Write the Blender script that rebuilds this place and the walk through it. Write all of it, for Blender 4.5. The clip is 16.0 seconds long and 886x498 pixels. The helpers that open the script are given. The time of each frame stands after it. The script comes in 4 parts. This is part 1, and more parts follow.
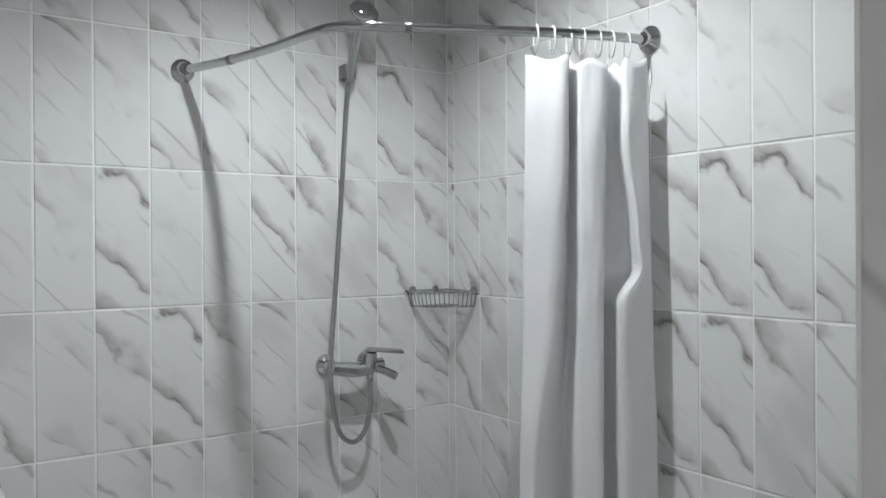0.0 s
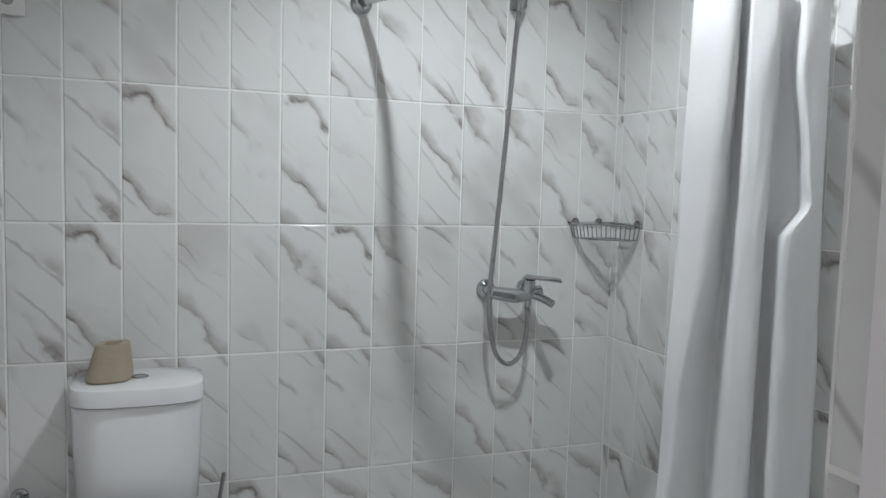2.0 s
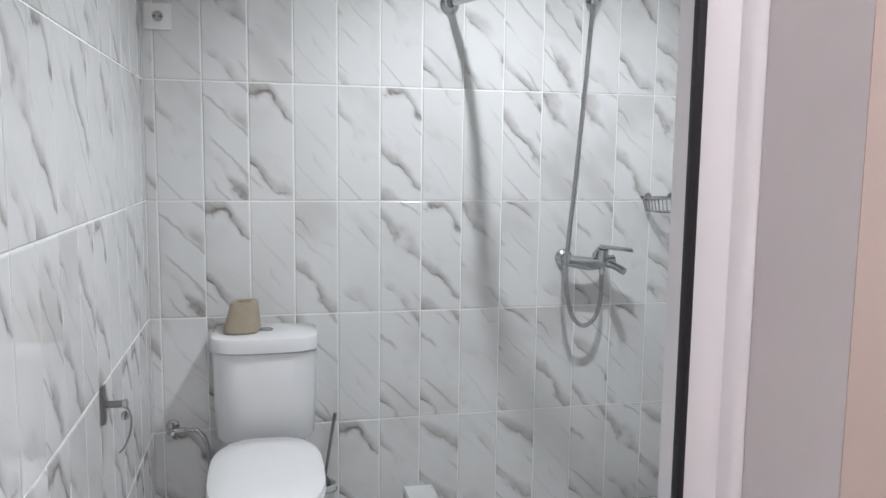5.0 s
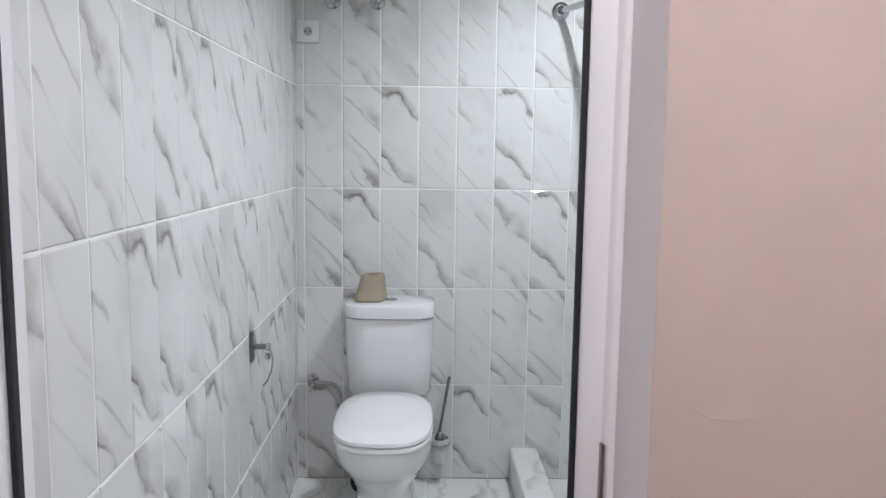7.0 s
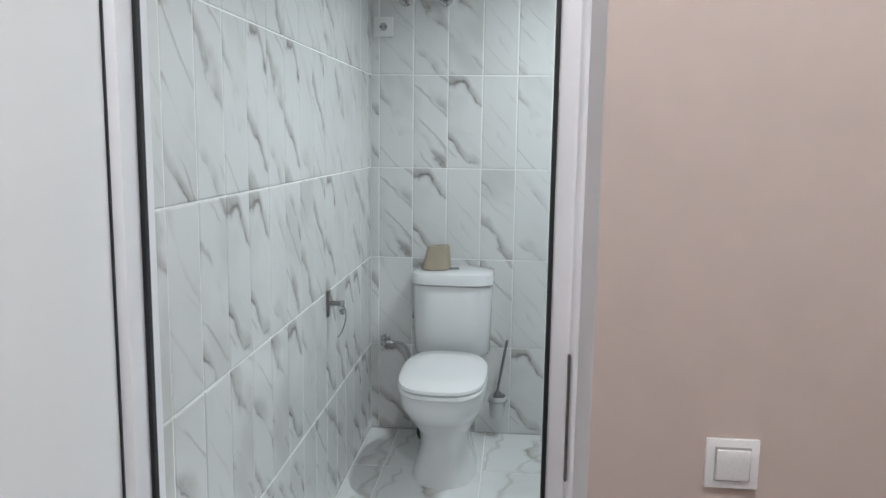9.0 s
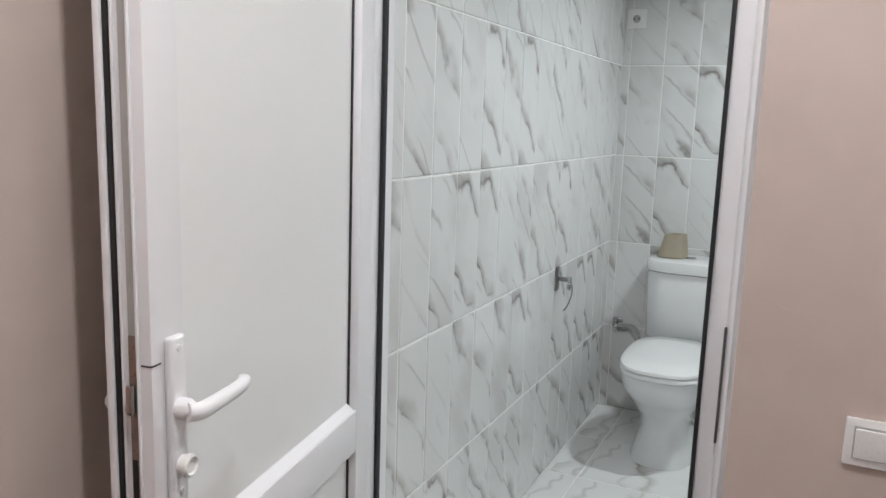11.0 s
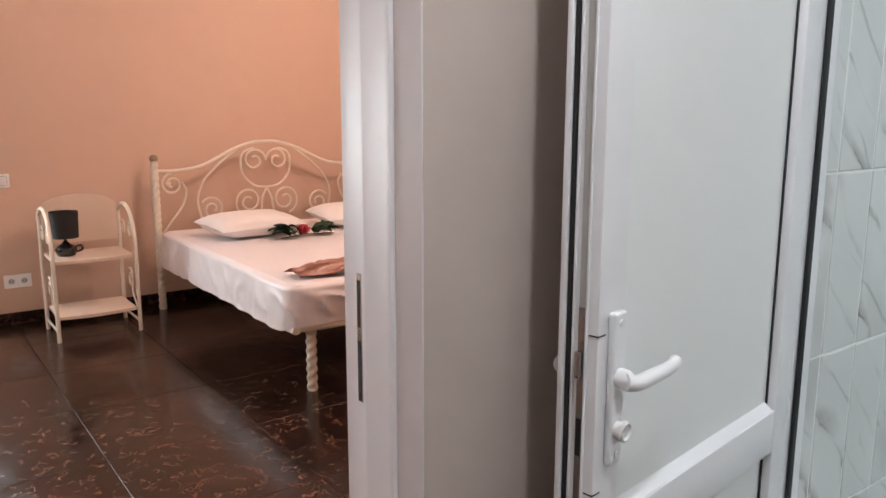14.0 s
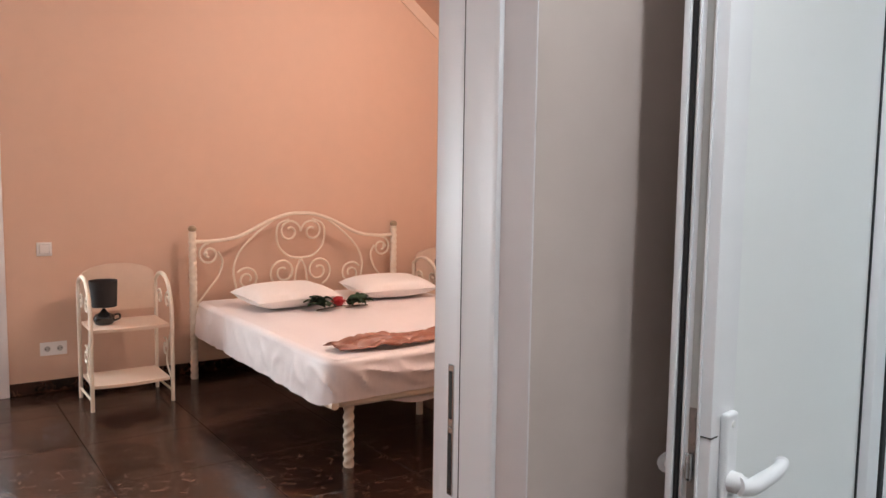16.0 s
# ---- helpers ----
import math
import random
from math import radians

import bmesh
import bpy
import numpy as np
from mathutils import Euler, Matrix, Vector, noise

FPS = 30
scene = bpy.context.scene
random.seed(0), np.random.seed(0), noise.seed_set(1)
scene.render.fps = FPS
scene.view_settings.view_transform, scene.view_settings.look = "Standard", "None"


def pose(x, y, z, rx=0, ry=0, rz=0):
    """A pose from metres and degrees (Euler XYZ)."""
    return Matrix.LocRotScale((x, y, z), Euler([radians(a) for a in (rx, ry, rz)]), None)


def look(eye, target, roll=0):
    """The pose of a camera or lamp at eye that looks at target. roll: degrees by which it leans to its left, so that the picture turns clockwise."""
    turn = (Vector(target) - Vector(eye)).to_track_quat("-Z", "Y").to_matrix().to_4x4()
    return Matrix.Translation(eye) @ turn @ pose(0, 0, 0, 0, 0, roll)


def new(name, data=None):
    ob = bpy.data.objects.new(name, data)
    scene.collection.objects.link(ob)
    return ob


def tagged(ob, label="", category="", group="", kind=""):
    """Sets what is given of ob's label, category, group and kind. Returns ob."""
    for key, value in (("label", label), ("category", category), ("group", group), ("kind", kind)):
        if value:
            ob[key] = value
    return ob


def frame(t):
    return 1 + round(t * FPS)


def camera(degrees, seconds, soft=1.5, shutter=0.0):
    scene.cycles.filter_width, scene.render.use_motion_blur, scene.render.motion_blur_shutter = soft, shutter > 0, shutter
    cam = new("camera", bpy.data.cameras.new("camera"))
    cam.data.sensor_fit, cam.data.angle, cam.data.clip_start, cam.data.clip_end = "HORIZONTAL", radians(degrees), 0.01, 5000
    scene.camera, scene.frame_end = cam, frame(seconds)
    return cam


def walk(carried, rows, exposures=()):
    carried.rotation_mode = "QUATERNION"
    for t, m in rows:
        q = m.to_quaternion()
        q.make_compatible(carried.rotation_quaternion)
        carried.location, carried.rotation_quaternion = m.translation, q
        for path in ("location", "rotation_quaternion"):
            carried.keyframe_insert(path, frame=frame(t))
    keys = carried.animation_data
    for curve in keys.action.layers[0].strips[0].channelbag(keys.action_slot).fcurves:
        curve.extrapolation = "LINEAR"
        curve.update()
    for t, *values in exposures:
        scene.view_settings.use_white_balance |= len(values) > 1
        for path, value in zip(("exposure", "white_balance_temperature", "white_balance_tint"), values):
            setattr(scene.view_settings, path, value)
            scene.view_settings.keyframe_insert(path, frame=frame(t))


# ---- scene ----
cam = camera(59.5, 16.0)
PATH = [
    (0, (0.218, 0.001, 1.366), (1.349, 1.651, 1.363), -0.4),
    (0.5, (0.223, -0.024, 1.36), (1.247, 1.693, 1.324), 0.1),
    (1, (0.233, -0.054, 1.358), (1.132, 1.73, 1.269), 0.6),
    (1.5, (0.251, -0.076, 1.349), (1.05, 1.754, 1.224), 0.9),
    (2, (0.267, -0.093, 1.333), (0.97, 1.772, 1.17), 1.6),
    (2.5, (0.277, -0.115, 1.321), (0.904, 1.775, 1.138), 1.8),
    (3, (0.273, -0.157, 1.318), (0.837, 1.751, 1.112), 1.9),
    (3.2, (0.258, -0.177, 1.318), (0.795, 1.739, 1.11), 1.8),
    (5.3, (0.231, -0.458, 1.353), (0.645, 1.485, 1.12), 0.3),
    (5.5, (0.258, -0.487, 1.339), (0.619, 1.467, 1.116), 0.4),
    (6, (0.303, -0.599, 1.325), (0.508, 1.381, 1.129), 0.4),
    (6.5, (0.343, -0.695, 1.335), (0.433, 1.291, 1.115), 0.7),
    (7, (0.37, -0.764, 1.338), (0.413, 1.22, 1.095), 0.8),
    (7.5, (0.391, -0.857, 1.333), (0.441, 1.123, 1.059), 1.1),
    (8, (0.388, -0.969, 1.328), (0.46, 1.009, 1.037), 1.4),
    (8.2, (0.4, -0.992, 1.337), (0.439, 0.986, 1.043), 1.1),
    (10.3, (0.642, -1.208, 1.337), (0.071, 0.689, 1.057), 2.0),
    (10.5, (0.661, -1.223, 1.34), (0.029, 0.651, 1.043), 1.9),
    (11, (0.689, -1.255, 1.338), (-0.159, 0.526, 1.006), 1.9),
    (11.5, (0.702, -1.278, 1.335), (-0.322, 0.407, 0.997), 1.0),
    (12, (0.695, -1.303, 1.329), (-0.526, 0.234, 0.947), 0.8),
    (12.5, (0.691, -1.312, 1.325), (-0.659, 0.104, 0.907), 0.7),
    (13, (0.691, -1.323, 1.33), (-0.748, 0.009, 0.938), 0.6),
    (13.5, (0.688, -1.328, 1.334), (-0.835, -0.09, 0.952), 0.1),
    (14, (0.679, -1.344, 1.335), (-0.912, -0.186, 0.974), 0.1),
    (14.5, (0.655, -1.36, 1.34), (-0.965, -0.233, 1.013), 0.3),
    (15, (0.626, -1.388, 1.35), (-0.998, -0.256, 1.063), 0.4),
    (15.5, (0.611, -1.414, 1.356), (-1.019, -0.288, 1.083), 0.8),
    (16, (0.611, -1.436, 1.367), (-1.025, -0.3, 1.181), 0.8),
]
# the clip's camera drifts from neutral to a cooler, greener balance and closes a little towards the bedroom
LOOK = [(0, -0.40, 6400, 10), (3, -0.28, 6400, 10), (5.5, 0.10, 6350, 13), (7, 0.07, 6250, 12), (8, -0.05, 6050, 4), (11, -0.04, 6400, 6), (14, -0.25, 6130, 2), (16, -0.25, 5980, 0)]
walk(cam, [(t, look(eye, target, roll)) for t, eye, target, roll in PATH], LOOK)

# ---- world and lights ----
world = bpy.data.worlds.new("sky_world")
scene.world = world
world.use_nodes = True
wn = world.node_tree.nodes
sky = wn.new("ShaderNodeTexSky")
sky.sky_type = "NISHITA"
sky.sun_disc = False
sky.sun_elevation, sky.sun_rotation = radians(38), radians(120)
wn["Background"].inputs["Strength"].default_value = 0.12
world.node_tree.links.new(sky.outputs[0], wn["Background"].inputs["Color"])


def lamp(name, at, watts, size, colour, cone=0):
    data = bpy.data.lights.new(name, "SPOT" if cone else "POINT")
    if cone:
        data.spot_size, data.spot_blend = radians(cone), 0.68
    data.energy, data.shadow_soft_size, data.color = watts, size, colour
    ob = new(name, data)
    ob.location = at
    return ob


BATH_LAMP = (1.045, 1.37, 2.53)
HALL_LAMP = (0.60, -0.94, 2.57)
BED_LAMP = (-2.5, 1.25, 2.80)
lamp("bath_lamp", BATH_LAMP, 82, 0.024, (0.955, 1.0, 1.02), 144)
lamp("hall_lamp", HALL_LAMP, 57, 0.03, (0.985, 0.97, 1.0))
lamp("bedroom_lamp", BED_LAMP, 130, 0.16, (1.0, 0.69, 0.585))


win = bpy.data.lights.new("window_daylight", "AREA")
win.shape, win.size, win.size_y, win.energy, win.color = "RECTANGLE", 0.80, 2.2, 130, (0.97, 0.97, 1.0)
win_ob = new("window_daylight", win)
win_ob.matrix_basis = pose(-4.76, -1.505, 1.20, 0, -90, 0)
# added fill for the bedroom, set in a made-up, unseen side window
side = bpy.data.lights.new("side_fill_light", "AREA")
side.shape, side.size, side.size_y, side.energy, side.color = "RECTANGLE", 1.9, 1.35, 11, (1.0, 0.84, 0.82)
new("side_fill_light", side).matrix_basis = pose(-2.2, -2.46, 1.55, 90, 0, 0)

# ---- materials ----
def mat(name, colour, rough=0.5, metal=0.0, coat=0.0, noise_scale=0.0, vary=0.0, bump=0.0, bump_scale=80.0, stretch=(1, 1, 1), deep=0.002):
    m = bpy.data.materials.new(name)
    m.use_nodes = True
    n, l = m.node_tree.nodes, m.node_tree.links
    b = n["Principled BSDF"]
    b.inputs["Base Color"].default_value = (*colour, 1)
    b.inputs["Roughness"].default_value = rough
    b.inputs["Metallic"].default_value = metal
    b.inputs["Coat Weight"].default_value = coat
    b.inputs["Coat Roughness"].default_value = 0.08
    if vary or bump:
        co = n.new("ShaderNodeTexCoord")
        mp = n.new("ShaderNodeMapping")
        mp.inputs["Scale"].default_value = stretch
        l.new(co.outputs["Object"], mp.inputs["Vector"])
    if vary:
        big, fine = n.new("ShaderNodeTexNoise"), n.new("ShaderNodeTexNoise")
        big.inputs["Scale"].default_value, fine.inputs["Scale"].default_value = noise_scale, noise_scale * 9
        big.inputs["Detail"].default_value = fine.inputs["Detail"].default_value = 5
        mix = n.new("ShaderNodeMath")
        mix.operation = "ADD"
        for tex, k in ((big, 0), (fine, 1)):
            l.new(mp.outputs[0], tex.inputs["Vector"])
            l.new(tex.outputs["Fac"], mix.inputs[k])
        rng = n.new("ShaderNodeMapRange")
        rng.inputs["From Min"].default_value, rng.inputs["From Max"].default_value = 0.6, 1.4
        rng.inputs["To Min"].default_value, rng.inputs["To Max"].default_value = 1 - vary, 1 + vary
        l.new(mix.outputs[0], rng.inputs["Value"])
        mul = n.new("ShaderNodeVectorMath")
        mul.operation = "SCALE"
        mul.inputs[0].default_value = colour
        l.new(rng.outputs[0], mul.inputs["Scale"])
        l.new(mul.outputs[0], b.inputs["Base Color"])
        rr = n.new("ShaderNodeMapRange")
        spread = 1.0 if vary > 0.01 else 0.15
        rr.inputs["From Min"].default_value, rr.inputs["From Max"].default_value = 0.3, 0.7
        rr.inputs["To Min"].default_value, rr.inputs["To Max"].default_value = max(0.02, rough - 0.06 * spread), min(1, rough + 0.08 * spread)
        l.new(fine.outputs["Fac"], rr.inputs["Value"])
        l.new(rr.outputs[0], b.inputs["Roughness"])
    if bump:
        bt, bp = n.new("ShaderNodeTexNoise"), n.new("ShaderNodeBump")
        bt.inputs["Scale"].default_value, bt.inputs["Detail"].default_value = bump_scale, 6
        bp.inputs["Strength"].default_value, bp.inputs["Distance"].default_value = bump, deep
        l.new(mp.outputs[0], bt.inputs["Vector"])
        l.new(bt.outputs["Fac"], bp.inputs["Height"])
        l.new(bp.outputs[0], b.inputs["Normal"])
    return m


def marble(name, base, vein, cloud, tilt, prints=9, scale=1.0, rough=0.1, width=0.045, pieces=True, axis="Y", fleck=0.0):
    """Glazed printed marble: broken veins that run aslant, soft clouds, a few prints repeated over the pieces."""
    m = bpy.data.materials.new(name)
    m.use_nodes = True
    n, l = m.node_tree.nodes, m.node_tree.links
    b = n["Principled BSDF"]
    co = n.new("ShaderNodeTexCoord")
    src = co.outputs["Object"]
    if pieces:
        info, fl, ml = n.new("ShaderNodeObjectInfo"), n.new("ShaderNodeMath"), n.new("ShaderNodeMath")
        ml.operation, ml.inputs[1].default_value = "MULTIPLY", prints
        fl.operation = "FLOOR"
        l.new(info.outputs["Random"], ml.inputs[0])
        l.new(ml.outputs[0], fl.inputs[0])
        off, add = n.new("ShaderNodeCombineXYZ"), n.new("ShaderNodeVectorMath")
        sc = n.new("ShaderNodeMath")
        sc.operation, sc.inputs[1].default_value = "MULTIPLY", 3.17
        l.new(fl.outputs[0], sc.inputs[0])
        for k in range(3):
            l.new(sc.outputs[0], off.inputs[k])
        l.new(src, add.inputs[0])
        l.new(off.outputs[0], add.inputs[1])
        src = add.outputs[0]
    rot = n.new("ShaderNodeMapping")
    rot.inputs["Rotation"].default_value = [radians(tilt) if a == axis else 0 for a in "XYZ"]
    l.new(src, rot.inputs["Vector"])
    def tex(vec, s, detail, rgh, dist=0.0):
        t = n.new("ShaderNodeTexNoise")
        t.inputs["Scale"].default_value, t.inputs["Detail"].default_value = s, detail
        t.inputs["Roughness"].default_value, t.inputs["Distortion"].default_value = rgh, dist
        l.new(vec, t.inputs["Vector"])
        return t.outputs["Fac"]

    def math_node(op, a, c):
        k = n.new("ShaderNodeMath")
        k.operation = op
        for i, v in enumerate((a, c)):
            if v is None:
                continue
            if isinstance(v, (int, float)):
                k.inputs[i].default_value = v
            else:
                l.new(v, k.inputs[i])
        return k.outputs[0]

    def ramp(v, lo, hi, a=0.0, c=1.0):
        k = n.new("ShaderNodeMapRange")
        k.interpolation_type = "SMOOTHSTEP"
        for key, val in zip(("From Min", "From Max", "To Min", "To Max"), (lo, hi, a, c)):
            k.inputs[key].default_value = val
        l.new(v, k.inputs["Value"])
        return k.outputs[0]

    xyz, lone = n.new("ShaderNodeSeparateXYZ"), n.new("ShaderNodeMapping")
    l.new(rot.outputs[0], xyz.inputs[0])
    across = xyz.outputs["Z" if axis == "Y" else "Y"]
    lone.inputs["Scale"].default_value = (0.55, 1.0, 1.0)
    l.new(rot.outputs[0], lone.inputs["Vector"])

    def bands(per_metre, wander, grain):
        """Signed distance, in band widths, from the nearest of a row of meandering lines."""
        k = math_node("ADD", math_node("MULTIPLY", across, per_metre * scale), math_node("MULTIPLY", tex(lone.outputs[0], grain * scale, 4, 0.52), wander))
        return math_node("SUBTRACT", math_node("FRACT", k, None), 0.5)

    if pieces:
        share = n.new("ShaderNodeTexWhiteNoise")
        share.noise_dimensions = "1D"
        l.new(fl.outputs[0], share.inputs["W"])
        strength = ramp(share.outputs["Value"], 0.05, 0.60, 0.30, 1.0)
    side_ = bands(6.8, 2.0, 5.0)
    near = math_node("ABSOLUTE", side_, None)
    mask = ramp(tex(rot.outputs[0], 4.8 * scale, 2, 0.5), 0.40, 0.60)
    knots = ramp(tex(rot.outputs[0], 12.0 * scale, 3, 0.55), 0.40, 0.64)
    tail = math_node("MULTIPLY", ramp(side_, -width * 0.6, width * 0.3), ramp(side_, 0.0, width * 5.0, 1.0, 0.0))
    halo = ramp(near, 0.0, width * 2.2, 0.40, 0.0)
    haze = ramp(tex(lone.outputs[0], 4.2 * scale, 3, 0.5), 0.46, 0.70, 0.0, 0.42)
    clouds = math_node("MAXIMUM", math_node("MULTIPLY", math_node("MAXIMUM", tail, halo), mask), haze)
    core = math_node("MULTIPLY", ramp(near, 0.0, width * 0.9, 0.92, 0.0), math_node("MULTIPLY", mask, knots))
    thin = math_node("MULTIPLY", ramp(math_node("ABSOLUTE", bands(11.0, 2.2, 4.0), None), 0.0, width * 1.3, 0.40, 0.0), ramp(tex(rot.outputs[0], 4.6 * scale, 2, 0.5), 0.48, 0.64))
    veins = math_node("MAXIMUM", core, thin)
    if pieces:
        veins, clouds = math_node("MULTIPLY", veins, strength), math_node("MULTIPLY", clouds, strength)
    c1, c2 = n.new("ShaderNodeMix"), n.new("ShaderNodeMix")
    for c in (c1, c2):
        c.data_type = "RGBA"
    c1.inputs["A"].default_value, c1.inputs["B"].default_value = (*base, 1), (*cloud, 1)
    l.new(clouds, c1.inputs["Factor"])
    l.new(c1.outputs["Result"], c2.inputs["A"])
    c2.inputs["B"].default_value = (*vein, 1)
    l.new(veins, c2.inputs["Factor"])
    l.new(c2.outputs["Result"], b.inputs["Base Color"])
    b.inputs["Roughness"].default_value = rough
    b.inputs["Specular IOR Level"].default_value = 0.5
    bp = n.new("ShaderNodeBump")
    bp.inputs["Strength"].default_value, bp.inputs["Distance"].default_value = 0.10, 0.004
    l.new(tex(src, 14.0, 2, 0.5), bp.inputs["Height"])
    l.new(bp.outputs[0], b.inputs["Normal"])
    return m


TILE = marble("glazed_marble_tile", (0.72, 0.722, 0.715), (0.20, 0.175, 0.165), (0.42, 0.40, 0.39), -46, prints=19, scale=0.95, rough=0.055, width=0.060)
FLOOR_TILE = marble("white_marble_floor_tile", (0.76, 0.765, 0.76), (0.36, 0.34, 0.32), (0.54, 0.53, 0.51), 40, prints=7, scale=0.6, rough=0.12, width=0.055, axis="Z")


def crackle_marble(name, base, patch, vein, rough):
    """Dark polished marble: brown clouds crossed by short broken pale cracks at two sizes."""
    m = bpy.data.materials.new(name)
    m.use_nodes = True
    n, l = m.node_tree.nodes, m.node_tree.links
    b = n["Principled BSDF"]
    geo = n.new("ShaderNodeNewGeometry")
    warp, mix = n.new("ShaderNodeTexNoise"), n.new("ShaderNodeMix")
    mix.data_type = "VECTOR"
    mix.inputs["Factor"].default_value = 0.16
    warp.inputs["Scale"].default_value, warp.inputs["Detail"].default_value = 5.0, 5
    l.new(geo.outputs["Position"], warp.inputs["Vector"])
    l.new(geo.outputs["Position"], mix.inputs["A"])
    l.new(warp.outputs["Color"], mix.inputs["B"])
    where = mix.outputs["Result"]

    def ramp(v, lo, hi, a=0.0, c=1.0):
        k = n.new("ShaderNodeMapRange")
        k.interpolation_type = "SMOOTHSTEP"
        for key, val in zip(("From Min", "From Max", "To Min", "To Max"), (lo, hi, a, c)):
            k.inputs[key].default_value = val
        l.new(v, k.inputs["Value"])
        return k.outputs[0]

    def blend(op, a, c):
        k = n.new("ShaderNodeMath")
        k.operation = op
        l.new(a, k.inputs[0])
        l.new(c, k.inputs[1])
        return k.outputs[0]

    def cloudy(scale, detail):
        t = n.new("ShaderNodeTexNoise")
        t.inputs["Scale"].default_value, t.inputs["Detail"].default_value = scale, detail
        l.new(geo.outputs["Position"], t.inputs["Vector"])
        return t.outputs["Fac"]

    def cracks(scale, wide):
        t = n.new("ShaderNodeTexVoronoi")
        t.feature = "DISTANCE_TO_EDGE"
        t.inputs["Scale"].default_value = scale
        l.new(where, t.inputs["Vector"])
        return ramp(t.outputs["Distance"], 0.0, wide, 1.0, 0.0)

    big = blend("MULTIPLY", cracks(15.0, 0.035), ramp(cloudy(8.0, 3), 0.51, 0.65))
    small = blend("MULTIPLY", cracks(42.0, 0.10), ramp(cloudy(17.0, 3), 0.48, 0.64))
    c1, c2 = n.new("ShaderNodeMix"), n.new("ShaderNodeMix")
    for c in (c1, c2):
        c.data_type = "RGBA"
    c1.inputs["A"].default_value, c1.inputs["B"].default_value = (*base, 1), (*patch, 1)
    l.new(ramp(cloudy(5.0, 7), 0.42, 0.66), c1.inputs["Factor"])
    l.new(c1.outputs["Result"], c2.inputs["A"])
    c2.inputs["B"].default_value = (*vein, 1)
    l.new(blend("MAXIMUM", big, small), c2.inputs["Factor"])
    l.new(c2.outputs["Result"], b.inputs["Base Color"])
    l.new(ramp(cloudy(9.0, 6), 0.3, 0.7, rough - 0.05, rough + 0.07), b.inputs["Roughness"])
    b.inputs["Specular IOR Level"].default_value = 0.40
    return m


DARK_TILE = crackle_marble("dark_brown_marble_tile", (0.011, 0.0055, 0.004), (0.034, 0.0145, 0.009), (0.125, 0.060, 0.037), 0.18)
GROUT = mat("white_grout", (0.84, 0.84, 0.82), 0.8, vary=0.06, noise_scale=12, bump=0.3)
DARK_GROUT = mat("dark_grout", (0.022, 0.014, 0.010), 0.8, vary=0.1, noise_scale=12)
HALL_PAINT = mat("pinkish_beige_wall_paint", (0.545, 0.452, 0.408), 0.62, vary=0.06, noise_scale=1.6, bump=0.12, bump_scale=45)
REVEAL_PAINT = mat("white_reveal_plaster", (0.70, 0.66, 0.665), 0.5, vary=0.03, noise_scale=3, bump=0.1, bump_scale=60)
PEACH = mat("peach_wall_paint", (0.62, 0.43, 0.325), 0.6, vary=0.03, noise_scale=1.3, bump=0.1, bump_scale=50)
CEIL = mat("white_ceiling_paint", (0.72, 0.71, 0.69), 0.8, vary=0.02, noise_scale=2)
PVC = mat("white_pvc", (0.82, 0.81, 0.83), 0.50, vary=0.006, noise_scale=2)
PANEL = mat("white_pvc_panel", (0.85, 0.85, 0.85), 0.36, vary=0.006, noise_scale=2)
RUBBER = mat("black_rubber", (0.012, 0.012, 0.014), 0.55, vary=0.1, noise_scale=30)
CHROME = mat("chrome", (0.50, 0.51, 0.52), 0.10, metal=1.0, vary=0.05, noise_scale=20)
STEEL = mat("brushed_steel", (0.27, 0.26, 0.26), 0.32, metal=1.0, vary=0.12, noise_scale=30)
HOSE = mat("ribbed_steel_hose", (0.40, 0.40, 0.41), 0.28, metal=1.0, vary=0.1, noise_scale=60)
CERAMIC = mat("white_glazed_ceramic", (0.71, 0.715, 0.72), 0.08, coat=0.4, vary=0.012, noise_scale=5)
SEAT = mat("white_plastic_seat", (0.80, 0.80, 0.80), 0.18, vary=0.01, noise_scale=5)
CURTAIN = mat("white_curtain_fabric", (0.94, 0.94, 0.95), 0.42, vary=0.025, noise_scale=9, bump=0.2, bump_scale=220)
cn, cl_ = CURTAIN.node_tree.nodes, CURTAIN.node_tree.links
thru, blend_ = cn.new("ShaderNodeBsdfTranslucent"), cn.new("ShaderNodeMixShader")
thru.inputs["Color"].default_value = (0.93, 0.935, 0.95, 1)
blend_.inputs[0].default_value = 0.20
cl_.new(cn["Principled BSDF"].outputs[0], blend_.inputs[1])
cl_.new(thru.outputs[0], blend_.inputs[2])
cl_.new(blend_.outputs[0], cn["Material Output"].inputs["Surface"])
PLASTIC = mat("white_switch_plastic", (0.80, 0.79, 0.78), 0.3, vary=0.015, noise_scale=20)
IVORY = mat("ivory_painted_metal", (0.74, 0.66, 0.55), 0.36, vary=0.05, noise_scale=18)
GILT = mat("tarnished_finial", (0.34, 0.26, 0.17), 0.4, vary=0.15, noise_scale=40)
BOARD = mat("ivory_laminate_board", (0.68, 0.53, 0.42), 0.4, vary=0.03, noise_scale=6)
LINEN = mat("white_cotton_linen", (0.80, 0.77, 0.75), 0.75, vary=0.03, noise_scale=5, bump=0.25, bump_scale=160)
SHEET = mat("creased_white_sheet", (0.80, 0.755, 0.755), 0.42, vary=0.03, noise_scale=5, bump=0.35, bump_scale=9.0, stretch=(1, 1.6, 1), deep=0.012)
SATIN = mat("copper_satin", (0.27, 0.105, 0.065), 0.42, vary=0.16, noise_scale=7)
